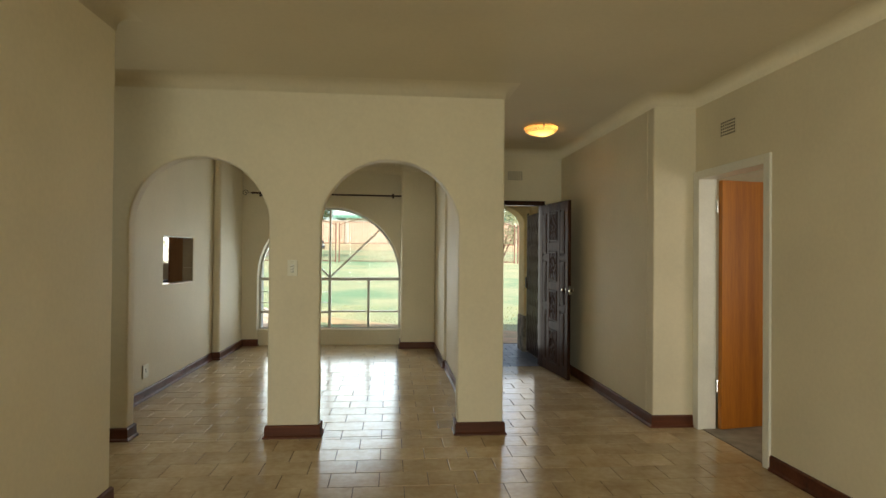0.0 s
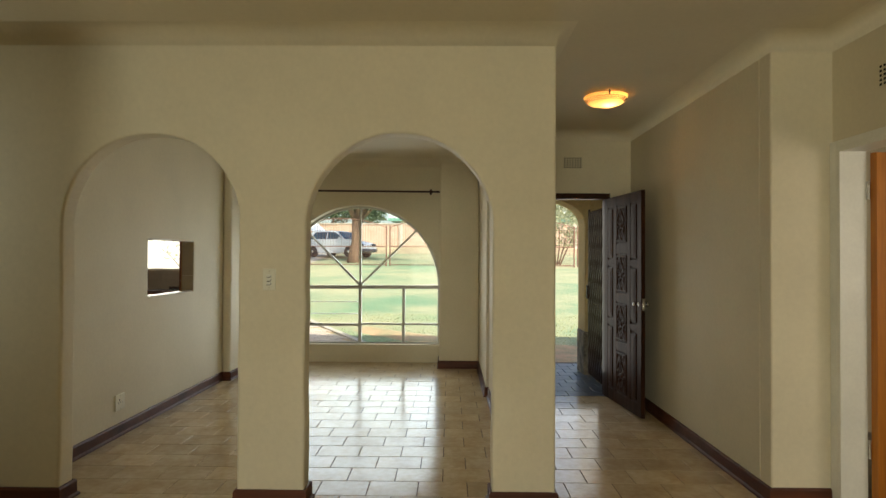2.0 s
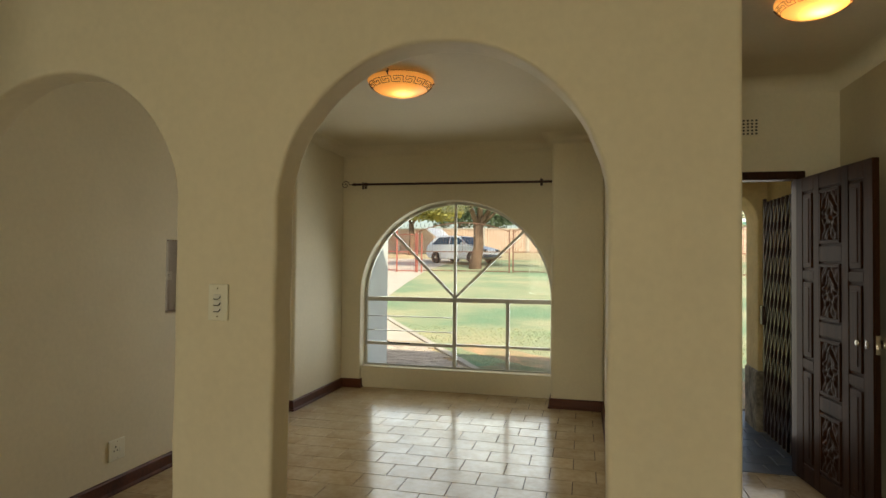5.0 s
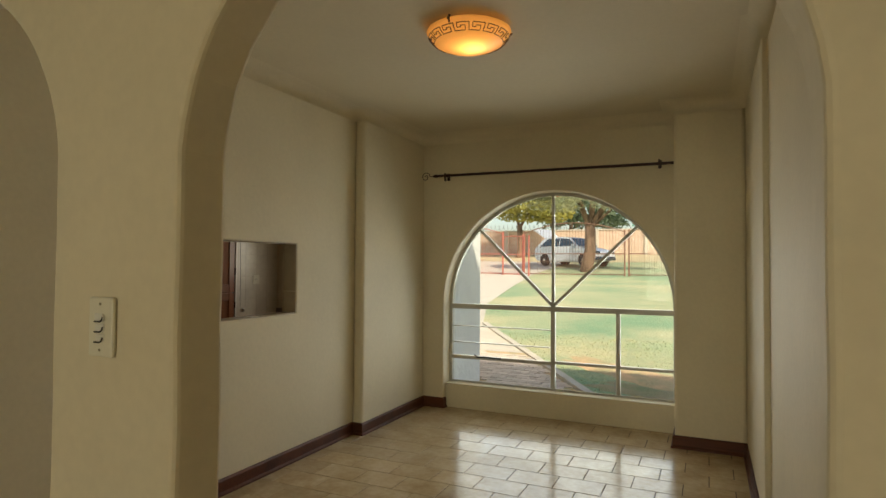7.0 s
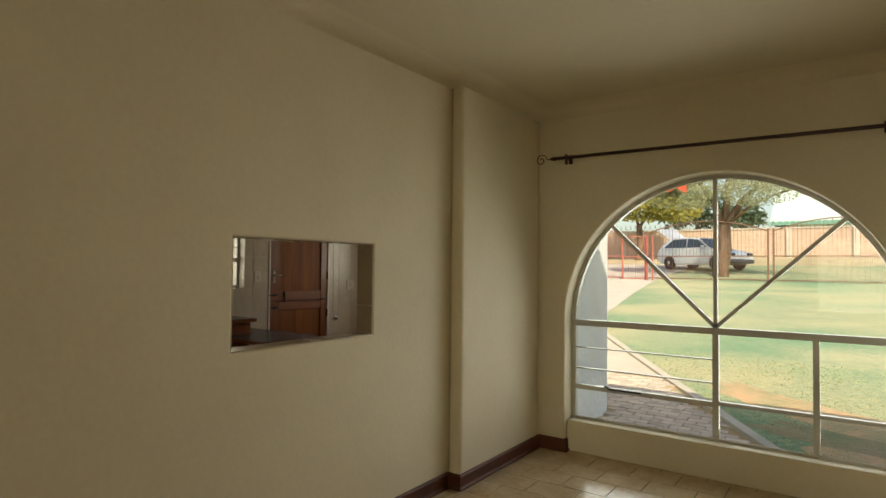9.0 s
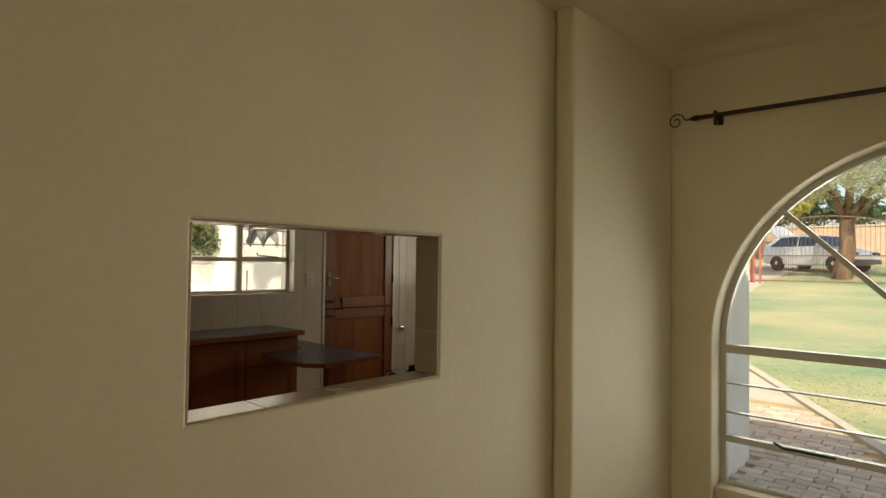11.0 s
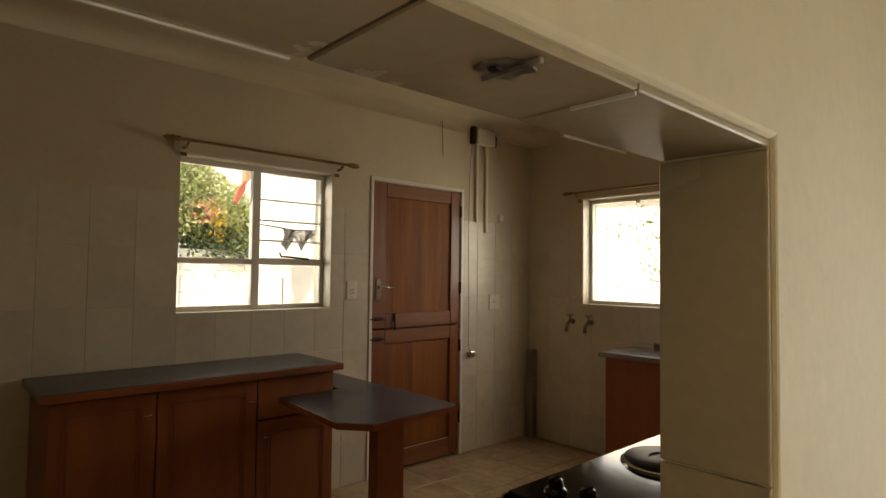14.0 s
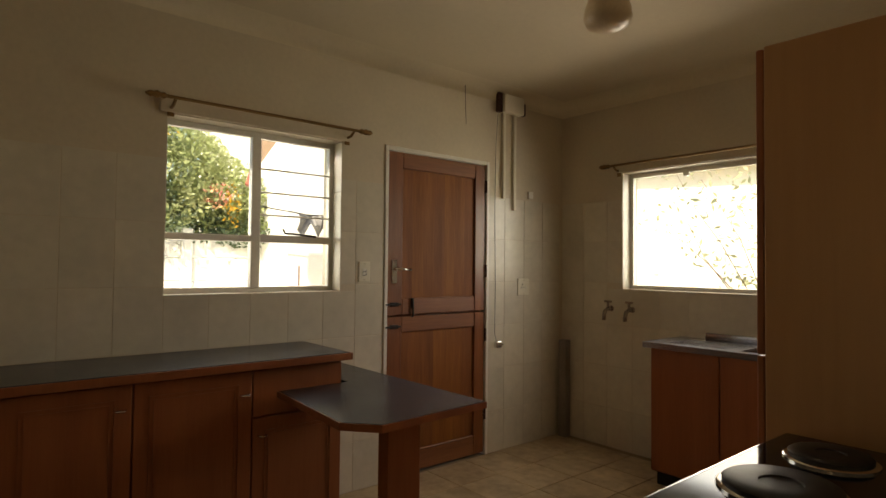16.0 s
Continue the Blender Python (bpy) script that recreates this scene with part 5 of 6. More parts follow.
setting("road_verge", bm, mat("dry_verge", (0.50, 0.42, 0.25), 0.95, var=0.2, scale=0.7, fine=8, bump=0.02), "dry sandy verge beyond the fence", "road")

# grass blades near the house
bm = B()
for i in range(17000):
    y = 9.3 + 4.2 * rnd.random() ** 1.4
    x = rnd.uniform(-4.5, 4.0)
    if x < kerb_x(y) + 0.12 or y < 9.5:
        continue
    f = noise.noise((x * 0.7, y * 0.7, 2.0))
    if ((x - 1.6) / 1.9) ** 2 + ((y - 9.75) / 0.85) ** 2 < 0.8 or (abs(y - 11.0 + 0.68 * (x + 0.2)) < 0.35 and abs(x + 0.2) < 1.4):
        if rnd.random() < 0.93:
            continue
    h = (0.010 + 0.012 * rnd.random()) * (1 + 0.6 * f)
    w = 0.006 + 0.004 * rnd.random()
    a = rnd.uniform(0, math.pi)
    z = ground_z(y)
    dx, dy = math.cos(a) * w, math.sin(a) * w
    lx, ly = rnd.uniform(-0.03, 0.03), rnd.uniform(-0.03, 0.03)
    vs = [bm.verts.new(p) for p in ((x - dx, y - dy, z), (x + dx, y + dy, z), (x + lx, y + ly, z + h))]
    bm.faces.new(vs)
simple("lawn_grass", bm, M_BLADE, "short green and straw-coloured lawn grass", "grass", kind="stuff")
# leaf litter on the path
bm = B()
for i in range(70):
    x, y = rnd.uniform(-2.1, -0.7), rnd.uniform(9.0, 11.2)
    if x > kerb_x(y) - 0.1:
        continue
    a, s = rnd.uniform(0, 6.3), rnd.uniform(0.012, 0.03)
    z = ground_z(y) + 0.028
    vs = [bm.verts.new((x + s * math.cos(a + k) * f, y + s * math.sin(a + k) * f, z + rnd.uniform(0, 0.012))) for k, f in ((0, 1), (1.4, 0.5), (3.14, 1), (4.6, 0.5))]
    bm.faces.new(vs)
simple("leaf_litter", bm, mat("dry_leaf", (0.30, 0.22, 0.13), 0.9, var=0.4), "scattered dry leaves on the path", "leaves", kind="stuff")


def palisade(x0, x1, y, material, label, group, rise=0.40, top=1.68):
    """A fence panel with a bowed top rail, a middle rail and upright bars."""
    z = ground_z(y)
    f = thing("fence_panel", ((x0 + x1) / 2, y, z), label, "fence", group)
    n = max(4, int((x1 - x0) / 0.115))

    def ztop(x):
        t = (x - x0) / (x1 - x0) * 2 - 1
        return z + top + rise * (1 - t * t)
    for x in (x0 + 0.03, x1 - 0.03):
        bm = B()
        box(bm, x - 0.03, y - 0.03, z - 0.2, x + 0.03, y + 0.03, z + top + 0.10, 0.006)
        part("post", bm, material, f)
    bm = B()
    tube(bm, [(x0 + (x1 - x0) * i / 14, y, ztop(x0 + (x1 - x0) * i / 14)) for i in range(15)], 0.020, 6)
    part("top_rail", bm, material, f)
    for zz in (0.86, 0.06):
        bm = B()
        box(bm, x0 + 0.05, y - 0.015, z + zz - 0.018, x1 - 0.05, y + 0.015, z + zz + 0.018)
        part("rail", bm, material, f)
    bm = B()
    for i in range(1, n):
        x = x0 + (x1 - x0) * i / n
        cyl(bm, (x, y, z + 0.05), (x, y, ztop(x)), 0.006, 5)
        xm = x - (x1 - x0) / n / 2
        cyl(bm, (xm, y, z + 0.05), (xm, y, z + 0.88), 0.005, 5)
    tagged(part("bars", bm, material, f), kind="stuff")


for i in range(-4, 6):
    x0 = -2.32 + 4.10 * i
    if i in (-2, -3):
        continue
    palisade(x0 + 0.05, x0 + 4.05, 26.0, M_FENCE if i >= -1 else M_REDIRON, "brown steel palisade fence panel with a bowed top" if i >= -1 else "red steel palisade fence panel with a bowed top", "fence panels")
palisade(-10.95, -7.22, 26.0, M_REDIRON, "red steel drive gate with a bowed top", "drive gates", 0.35)
palisade(-7.18, -6.28, 25.7, M_REDIRON, "narrow red steel walk gate", "walk gates", 0.05, 1.55)
for x in (-6.21, -6.02):
    bm = B()
    zz = ground_z(25.6)
    box(bm, x - 0.028, 25.552, zz - 0.2, x + 0.028, 25.608, zz + 1.60, 0.006)
    box(bm, x - 0.034, 25.546, zz + 1.6005, x + 0.034, 25.614, zz + 1.62, 0.004)
    simple("gate_post", bm, M_REDIRON, "square red steel post beside the drive gate", "post")

# brick boundary wall with posts and a wire coil
m = mat("brick_far", (0.46, 0.27, 0.19), 0.9)
n, l = m.node_tree.nodes, m.node_tree.links
bt_ = n.new("ShaderNodeTexBrick")
bt_.inputs["Scale"].default_value = 1.0
bt_.inputs["Brick Width"].default_value, bt_.inputs["Row Height"].default_value, bt_.inputs["Mortar Size"].default_value = 0.26, 0.09, 0.012
bt_.inputs[1].default_value, bt_.inputs[2].default_value, bt_.inputs[3].default_value = (0.52, 0.36, 0.27, 1), (0.42, 0.27, 0.19, 1), (0.62, 0.53, 0.43, 1)
mp = n.new("ShaderNodeMapping")
mp.inputs["Rotation"].default_value = (radians(90), 0, 0)
tc = n.new("ShaderNodeTexCoord")
l.new(tc.outputs["Object"], mp.inputs[0])
l.new(mp.outputs[0], bt_.inputs[0])
l.new(bt_.outputs[0], n["Principled BSDF"].inputs["Base Color"])
bw = thing("boundary_wall", (0, 42, 2.1), "red brick boundary wall with pale posts and a wire coil", "wall")
bm = B()
box(bm, -45, 42.0, 1.8, 40, 42.2, 3.72)
part("brickwork", bm, m, bw)
bm = B()
box(bm, -45, 41.95, 3.721, 40, 42.25, 3.80)
part("coping", bm, M_CONC, bw)
for i in range(-11, 11):
    bm = B()
    box(bm, i * 3.1 - 0.13, 41.9, 1.8, i * 3.1 + 0.13, 41.999, 3.715, 0.01)
    part("wall_post", bm, M_CONC, bw, "pale plastered wall post")
bm = B()
tube(bm, [(-36 + 0.045 * k, 42.1 + 0.2 * math.cos(k * 0.9), 4.0 + 0.2 * math.sin(k * 0.9)) for k in range(1500)], 0.011, 3)
tagged(part("wire_coil", bm, M_IRON, bw, "coiled security wire"), kind="stuff")
# house across the road
hs = thing("neighbour_house", (8, 54, 2.5), "pale house with a large light green roof across the road", "house")
bm = B()
box(bm, -4.0, 52, 1.5, 22, 60, 4.75)
part("wall", bm, M_RENDER, hs)
bm = B()
prism(bm, [(51.2, 4.65), (56, 8.2), (60.8, 4.65)], "x", -5.0, 23)
part("roof", bm, M_ROOF, hs)
bm = B()
box(bm, -5.0, 51.0, 4.53, 23, 51.19, 4.77)
part("gutter", bm, mat("green_gutter", (0.20, 0.42, 0.33), 0.5), hs)


# ---- trees ----
def leaves(bm, centre, radii, count, size, seed, up=0.3):
    r = random.Random(seed)
    for i in range(count):
        while True:
            p = Vector((r.uniform(-1, 1), r.uniform(-1, 1), r.uniform(-1, 1)))
            if 0.25 < p.length < 1:
                break
        q = Vector((p.x * radii[0], p.y * radii[1], p.z * radii[2])) + Vector(centre)
        if noise.noise(q * 1.1) < -0.18:
            continue
        s = size * r.uniform(0.6, 1.4)
        d = Vector((r.uniform(-1, 1), r.uniform(-1, 1), r.uniform(-1, up))).normalized()
        e = d.cross(Vector((r.uniform(-1, 1), r.uniform(-1, 1), r.uniform(-1, 1)))).normalized()
        vs = [bm.verts.new(q + v) for v in (d * -s, e * s * 0.38, d * s, e * -s * 0.38)]
        bm.faces.new(vs)


def tree(base, trunk_r, fork, limbs, clumps, leaf, label, size=0.16, seed=1):
    t = thing("tree", base, label, "tree")
    b = Vector(base)
    bm = B()
    f = Vector(fork)
    tube(bm, [b + Vector((0, 0, -0.2)), b + Vector((0.02, 0, 0.25)), b.lerp(f, 0.5) + Vector((0.08, 0.03, 0)), f], [trunk_r * 1.35, trunk_r * 1.05, trunk_r * 0.95, trunk_r * 0.85], 12)
    part("trunk", bm, M_BARK, t, smooth=True)
    for e, rr in limbs:
        bm = B()
        e = Vector(e)
        mid = f.lerp(e, 0.5) + Vector((0.25, 0.1, 0.35))
        tube(bm, [f - Vector((0, 0, 0.15)), f.lerp(mid, 0.5) + Vector((0, 0, 0.12)), mid, mid.lerp(e, 0.6), e], [rr, rr * 0.85, rr * 0.62, rr * 0.4, rr * 0.18], 8)
        part("limb", bm, M_BARK, t, smooth=True)
    bm = B()
    for k, (c, rad, cnt) in enumerate(clumps):
        leaves(bm, c, rad, cnt, size, seed * 50 + k)
    part("crown", bm, leaf, t, "loose crown of small leaves")


TB = (-4.2, 28.0, ground_z(28))
tree(TB, 0.25, (-4.05, 28.0, 3.1), [((-6.2, 27.6, 5.6), 0.13), ((-2.2, 28.4, 5.4), 0.14), ((-4.3, 29, 6.8), 0.15), ((-1.2, 27.5, 4.4), 0.07), ((-5.4, 27.3, 4.4), 0.06)],
     [((-4.2, 28, 6.2), (3.0, 2.4, 1.5), 9000), ((-5.2, 27.2, 4.1), (1.6, 0.9, 0.5), 3000), ((-2.9, 27.3, 4.2), (1.5, 0.9, 0.55), 3000), ((-6.0, 27.6, 5.2), (1.5, 1.4, 1.0), 23000), ((-2.3, 28.3, 5.2), (1.7, 1.5, 1.0), 6200), ((-0.9, 27.6, 4.7), (1.2, 1.0, 0.7), 3200), ((-4.6, 27.0, 4.5), (1.2, 0.9, 0.6), 1600), ((-2.9, 28.8, 7.3), (2.0, 1.8, 1.0), 3000)],
     M_LEAF, "old grey-green tree with a thick trunk on the lawn", 0.055, 1)
tree((-10.4, 38.5, ground_z(38.5)), 0.2, (-10.4, 38.5, 3.9), [((-12, 38.5, 6.0), 0.1), ((-8.8, 38.5, 5.6), 0.1)],
     [((-10.2, 38.5, 5.6), (2.7, 1.9, 1.5), 5200), ((-8.3, 38.4, 4.9), (1.5, 1.2, 0.9), 1300), ((-13.0, 38.2, 5.6), (2.0, 1.5, 1.3), 1300)], M_LEAFY, "yellow-green tree behind the fence", 0.17, 2)
tree((-9.2, 47.0, 2.5), 0.2, (-9.2, 47.0, 4.0), [((-8, 47, 6), 0.1)], [((-9.3, 47, 5.4), (2.6, 1.8, 1.5), 2200), ((-6.5, 47, 4.9), (1.8, 1.4, 1.1), 1300)], M_LEAFD, "dark green tree behind the boundary wall", 0.2, 3)
tree((6.8, 45.0, 2.4), 0.22, (6.8, 45.0, 4.2), [((5, 45, 6.4), 0.1), ((8.4, 45, 6.6), 0.1)], [((6.5, 45, 6.2), (3.4, 2.0, 1.9), 2000), ((9.6, 45.5, 5.6), (2.2, 1.6, 1.4), 1400)], M_LEAF, "green tree behind the boundary wall", 0.2, 4)
# shrub by the fence in front of the hall
bm = B()
leaves(bm, (5.4, 27.3, 2.9), (1.6, 0.8, 1.1), 1800, 0.10, 77)
leaves(bm, (3.4, 27.6, 2.5), (0.7, 0.6, 0.9), 500, 0.10, 78)
sh = thing("shrub", (5.0, 27.3, ground_z(27.3)), "leafy green shrub behind the fence", "shrub")
part("foliage", bm, M_LEAF, sh)
bm = B()
for k in range(5):
    tube(bm, [(5.2 + 0.05 * k, 27.3, ground_z(27.3) - 0.1), (5.0 + 0.2 * k, 27.3, 1.9), (4.5 + 0.45 * k, 27.3 + 0.1 * (k - 2), 2.8)], [0.04, 0.03, 0.012], 6)
part("stems", bm, M_BARK, sh)
# far red shape of unclear kind; the cord to the limb is added
bm = B()
prism(bm, [(-5.95, 4.42), (-5.45, 4.52), (-5.0, 4.66), (-5.0, 4.14), (-5.36, 4.36), (-5.62, 4.20)], "y", 26.2, 26.22)
tube(bm, [(-5.0, 26.21, 4.62), (-5.15, 26.8, 4.55), (-5.3, 27.3, 4.42)], 0.012, 5)
simple("red_shape", bm, mat("plain_red", (0.62, 0.08, 0.03), 0.7, var=0.1), "red shape of unclear kind, tied to the tree by an added cord", "banner")

# ---- parked hatchback with raised tailgate ----
car = thing("car", (-5.35, 31.2, ground_z(31.2)), "silver hatchback parked with its tailgate raised", "car")
CM = pose(-5.35, 31.2, ground_z(31.2) + 0.01, 0, math.degrees(-math.atan(0.0)), -28) @ Matrix.Translation((-0.10, 0, 0)) @ Matrix.Diagonal((0.93, 0.95, 0.98, 1))


def car_part(name, bm, material, parent=None, label="", smooth="auto"):
    bmesh.ops.transform(bm, matrix=CM, verts=bm.verts[:])
    return part(name, bm, material, parent or car, label, smooth)


bm = B()
side = [(-1.95, 0.32), (-1.50, 0.22), (1.55, 0.22), (1.98, 0.30), (2.02, 0.52), (1.96, 0.66), (1.75, 0.76), (1.02, 0.90), (0.60, 0.95), (-1.70, 0.98), (-1.98, 0.92), (-2.03, 0.60)]
prism(bm, side, "y", -0.82, 0.82)
bmesh.ops.bevel(bm, geom=bm.edges[:], offset=0.06, segments=3, affect="EDGES")
body = car_part("body", bm, M_CARPAINT)
bm = B()
green = [(1.00, 0.90), (0.30, 1.36), (-0.05, 1.43), (-1.25, 1.42), (-1.50, 1.36), (-1.92, 0.94)]
v = {}
for s in (-1, 1):
    v[s] = [bm.verts.new((x, s * (0.78 - 0.30 * max(0, z - 0.92)), z)) for x, z in green]
bm.faces.new(v[-1])
bm.faces.new(v[1][::-1])
for i in range(6):
    j = (i + 1) % 6
    bm.faces.new((v[-1][i], v[1][i], v[1][j], v[-1][j]))
bmesh.ops.recalc_face_normals(bm, faces=bm.faces[:])
bmesh.ops.bevel(bm, geom=bm.edges[:], offset=0.045, segments=3, affect="EDGES")
car_part("cabin", bm, M_CARPAINT)
for pts in ([(0.80, 0.98), (0.28, 1.32), (-0.28, 1.36), (-0.28, 0.97)], [(-0.34, 0.97), (-0.34, 1.36), (-1.15, 1.35), (-1.62, 0.98)]):
    for s in (-1, 1):
        bm = B()
        a = [bm.verts.new((x, s * (0.792 - 0.30 * max(0, z - 0.92)), z)) for x, z in pts]
        b = [bm.verts.new((x, s * (0.770 - 0.30 * max(0, z - 0.92)), z)) for x, z in pts]
        bm.faces.new(a)
        bm.faces.new(b[::-1])
        for i in range(4):
            bm.faces.new((a[i], b[i], b[(i + 1) % 4], a[(i + 1) % 4]))
        bmesh.ops.recalc_face_normals(bm, faces=bm.faces[:])
        car_part("side_window", bm, M_CARGLASS, None, "dark blue-tinted side window", False)
bm = B()
q = [(0.93, 0.70, 0.965), (0.93, -0.70, 0.965), (0.36, -0.60, 1.345), (0.36, 0.60, 1.345)]
vv = [bm.verts.new(p) for p in q] + [bm.verts.new((p[0] + 0.02, p[1], p[2] + 0.02)) for p in q]
for f in ((0, 1, 2, 3), (7, 6, 5, 4), (0, 4, 5, 1), (1, 5, 6, 2), (2, 6, 7, 3), (3, 7, 4, 0)):
    bm.faces.new([vv[i] for i in f])
bmesh.ops.recalc_face_normals(bm, faces=bm.faces[:])
car_part("windscreen", bm, M_CARGLASS)
bm = B()
prism(bm, [(-1.45, 1.40), (-1.50, 1.46), (-2.15, 1.90), (-2.30, 1.86), (-2.22, 1.80)], "y", -0.62, 0.62)
bmesh.ops.bevel(bm, geom=bm.edges[:], offset=0.015, segments=2, affect="EDGES")
tg = car_part("tailgate", bm, M_CARPAINT, None, "raised white tailgate")
for x in (-1.25, 1.28):
    for s in (-1, 1):
        bm = B()
        lathe(bm, [(0.20, -0.09), (0.29, -0.09), (0.31, -0.05), (0.31, 0.05), (0.29, 0.09), (0.20, 0.09)], pose(x, s * 0.76, 0.31, 90, 0, 0), 28)
        w = car_part("wheel", bm, M_RUBBER)
        bm = B()
        lathe(bm, [(0.04, 0.085), (0.19, 0.06), (0.205, 0.07), (0.205, -0.07), (0.19, -0.06), (0.04, -0.085)], pose(x, s * 0.77, 0.31, 90, 0, 0), 20)
        car_part("rim", bm, M_CHROME, w)
for s in (-1, 1):
    bm = B()
    box(bm, 1.80, s * 0.56 - 0.15, 0.60, 2.00, s * 0.56 + 0.15, 0.72, 0.03, 2)
    car_part("headlight", bm, M_CARGLASS, None, "clear headlight")
    bm = B()
    box(bm, -2.04, s * 0.66 - 0.1, 0.66, -1.90, s * 0.66 + 0.1, 0.90, 0.02)
    car_part("tail_light", bm, M_REDIRON, None, "red tail light")
bm = B()
box(bm, 1.9, -0.74, 0.28, 2.06, 0.74, 0.46, 0.04, 2)
car_part("front_bumper", bm, M_CARGLASS)
for s in (-1, 1):
    bm = B()
    box(bm, 0.62, s * 0.86 - 0.07, 0.96, 0.74, s * 0.86 + 0.07, 1.06, 0.025, 2)
    car_part("wing_mirror", bm, M_CARPAINT)

# ---- outside the kitchen ----
yard = thing("yard_wall", (-10.2, 8, 0), "white precast concrete yard wall", "wall")
for k in range(6):
    bm = B()
    box(bm, -10.25, 3.0, -0.1 + k * 0.30, -10.17, 14.0, 0.195 + k * 0.30, 0.012)
    part("panel", bm, M_RENDER, yard)
for k in range(7):
    bm = B()
    box(bm, -10.28, 3.0 + k * 1.8, -0.1, -10.13, 3.13 + k * 1.8, 1.78, 0.01)
    part("post", bm, M_RENDER, yard)
bush = thing("bougainvillea", (-10.6, 8.0, 0), "flowering bougainvillea bush spilling over the yard wall", "bush")
bm = B()
for c, r, k in (((-10.5, 8.20, 2.55), (0.7, 1.0, 0.75), 5200), ((-10.5, 7.60, 3.05), (0.8, 0.9, 0.7), 3800), ((-10.3, 8.90, 2.25), (0.5, 0.75, 0.55), 4200), ((-10.3, 9.50, 1.95), (0.4, 0.6, 0.42), 2600), ((-10.4, 8.50, 2.95), (0.5, 0.5, 0.3), 1500), ((-10.2, 8.00, 1.95), (0.35, 0.9, 0.25), 1200)):
    leaves(bm, c, r, k, 0.042, k)
part("foliage", bm, M_BUSH, bush)
# dark leaf colour paints the shade low in the bush
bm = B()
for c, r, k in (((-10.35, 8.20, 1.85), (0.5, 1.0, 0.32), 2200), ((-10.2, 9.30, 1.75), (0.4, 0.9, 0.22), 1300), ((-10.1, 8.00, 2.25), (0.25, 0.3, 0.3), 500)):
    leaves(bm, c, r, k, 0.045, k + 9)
part("shade_tinted_foliage", bm, M_LEAFD, bush)
bm = B()
for c, r, k in (((-9.95, 7.75, 2.45), (0.25, 0.25, 0.35), 160), ((-9.9, 8.75, 2.2), (0.2, 0.18, 0.2), 90)):
    leaves(bm, c, r, k, 0.035, k + 3)
part("blossom", bm, M_FLOWER, bush, "pink blossom")
bm = B()
for c, r, k in (((-9.9, 8.95, 2.05), (0.15, 0.13, 0.35), 130), ((-9.9, 7.90, 3.0), (0.3, 0.4, 0.2), 110)):
    leaves(bm, c, r, k, 0.035, k + 5)
part("orange_blossom", bm, mat("orange_blossom", (0.80, 0.46, 0.05), 0.7, var=0.2), bush, "orange blossom")
bm = B()
for k in range(4):
    tube(bm, [(-10.7, 7.9 + 0.4 * k, -0.1), (-10.6, 8.0 + 0.4 * k, 1.2), (-10.6, 7.7 + 0.6 * k, 2.3)], [0.05, 0.04, 0.015], 6)
part("stems", bm, M_BARK, bush)
ob = thing("outbuilding", (-9.5, 12, 0), "white outbuilding with a red gable edge beyond the yard", "building")
bm = B()
box(bm, -13.0, 9.45, -0.1, -9.3, 16.0, 3.9)
part("wall", bm, M_RENDER, ob)
bm = B()
prism(bm, [(8.60, 2.20), (8.64, 2.34), (8.72, 2.46), (8.72, 2.34), (8.625, 2.17)], "x", -8.56, -8.5)
part("fascia", bm, M_REDROOF, ob, "red painted fascia board")
bm = B()
prism(bm, [(8.725, 2.40), (8.725, 2.74), (8.95, 2.74)], "x", -8.62, -8.5)
part("eave_board", bm, mat("brown_eave", (0.42, 0.28, 0.18), 0.7), ob, "brown timber eave")
bm = B()
cyl(bm, (-9.1, 9.52, -0.1), (-9.1, 9.52, 1.31), 0.010, 8)
simple("washing_pole", bm, M_FENCE, "thin steel washing line pole in the yard", "pole")
wl = thing("washing_line", (-9.0, 10.0, 1.9), "sagging washing line with a grey rag", "washing line")
bm = B()
tube(bm, [(-9.0, 8.9, 2.02), (-9.0, 9.6, 1.95), (-9.0, 10.4, 1.97), (-9.0, 11.2, 2.02)], 0.008, 5)
part("line", bm, M_IRON, wl)
bm = B()
g = []
for j in range(5):
    g.append([bm.verts.new((-9.0 + 0.05 * math.sin(i * 1.7 + j), 9.45 + 0.075 * i, 1.955 - j * 0.05 * (1 + 0.5 * math.sin(i * 2.1)))) for i in range(8)])
for a, b in zip(g, g[1:]):
    for i in range(7):
        bm.faces.new((a[i], a[i + 1], b[i + 1], b[i]))
part("rag", bm, mat("grey_rag", (0.25, 0.24, 0.23), 0.9), wl, "crumpled grey rag")
bm = B()
box(bm, -9.8, 3.0, -0.12, -5.5, 18.0, -0.05)
setting("pavement_yard", bm, M_CONC, "pale concrete kitchen yard", "paving")
# sunny wall seen from the sink
GW = Matrix.Translation((-3.65, 13.6, 0)) @ pose(0, 0, 0, 0, 0, 28) @ Matrix.Translation((3.65, -13.6, 0))
sw = thing("garden_wall", (-4.2, 13.6, 0), "sunlit pale yellow garden building wall", "wall")
bm = B()
box(bm, -8.6, 13.6, -0.2, -3.65, 13.9, 2.50)
bmesh.ops.transform(bm, matrix=GW, verts=bm.verts[:])
part("wall", bm, mat("pale_yellow_render", (0.90, 0.87, 0.78), 0.9, var=0.05, bump=0.008, bscale=14), sw)
bm = B()
box(bm, -9.0, 13.36, 2.50, -3.6, 14.2, 2.62)
bmesh.ops.transform(bm, matrix=GW, verts=bm.verts[:])
part("eave", bm, M_YELLOW, sw, "ochre painted eave board")
tw = thing("garden_shrub", (-3.95, 11.6, -0.1), "thin leafy shrub outside the sink window", "shrub")
bm = B()
rr = random.Random(12)
tips = []
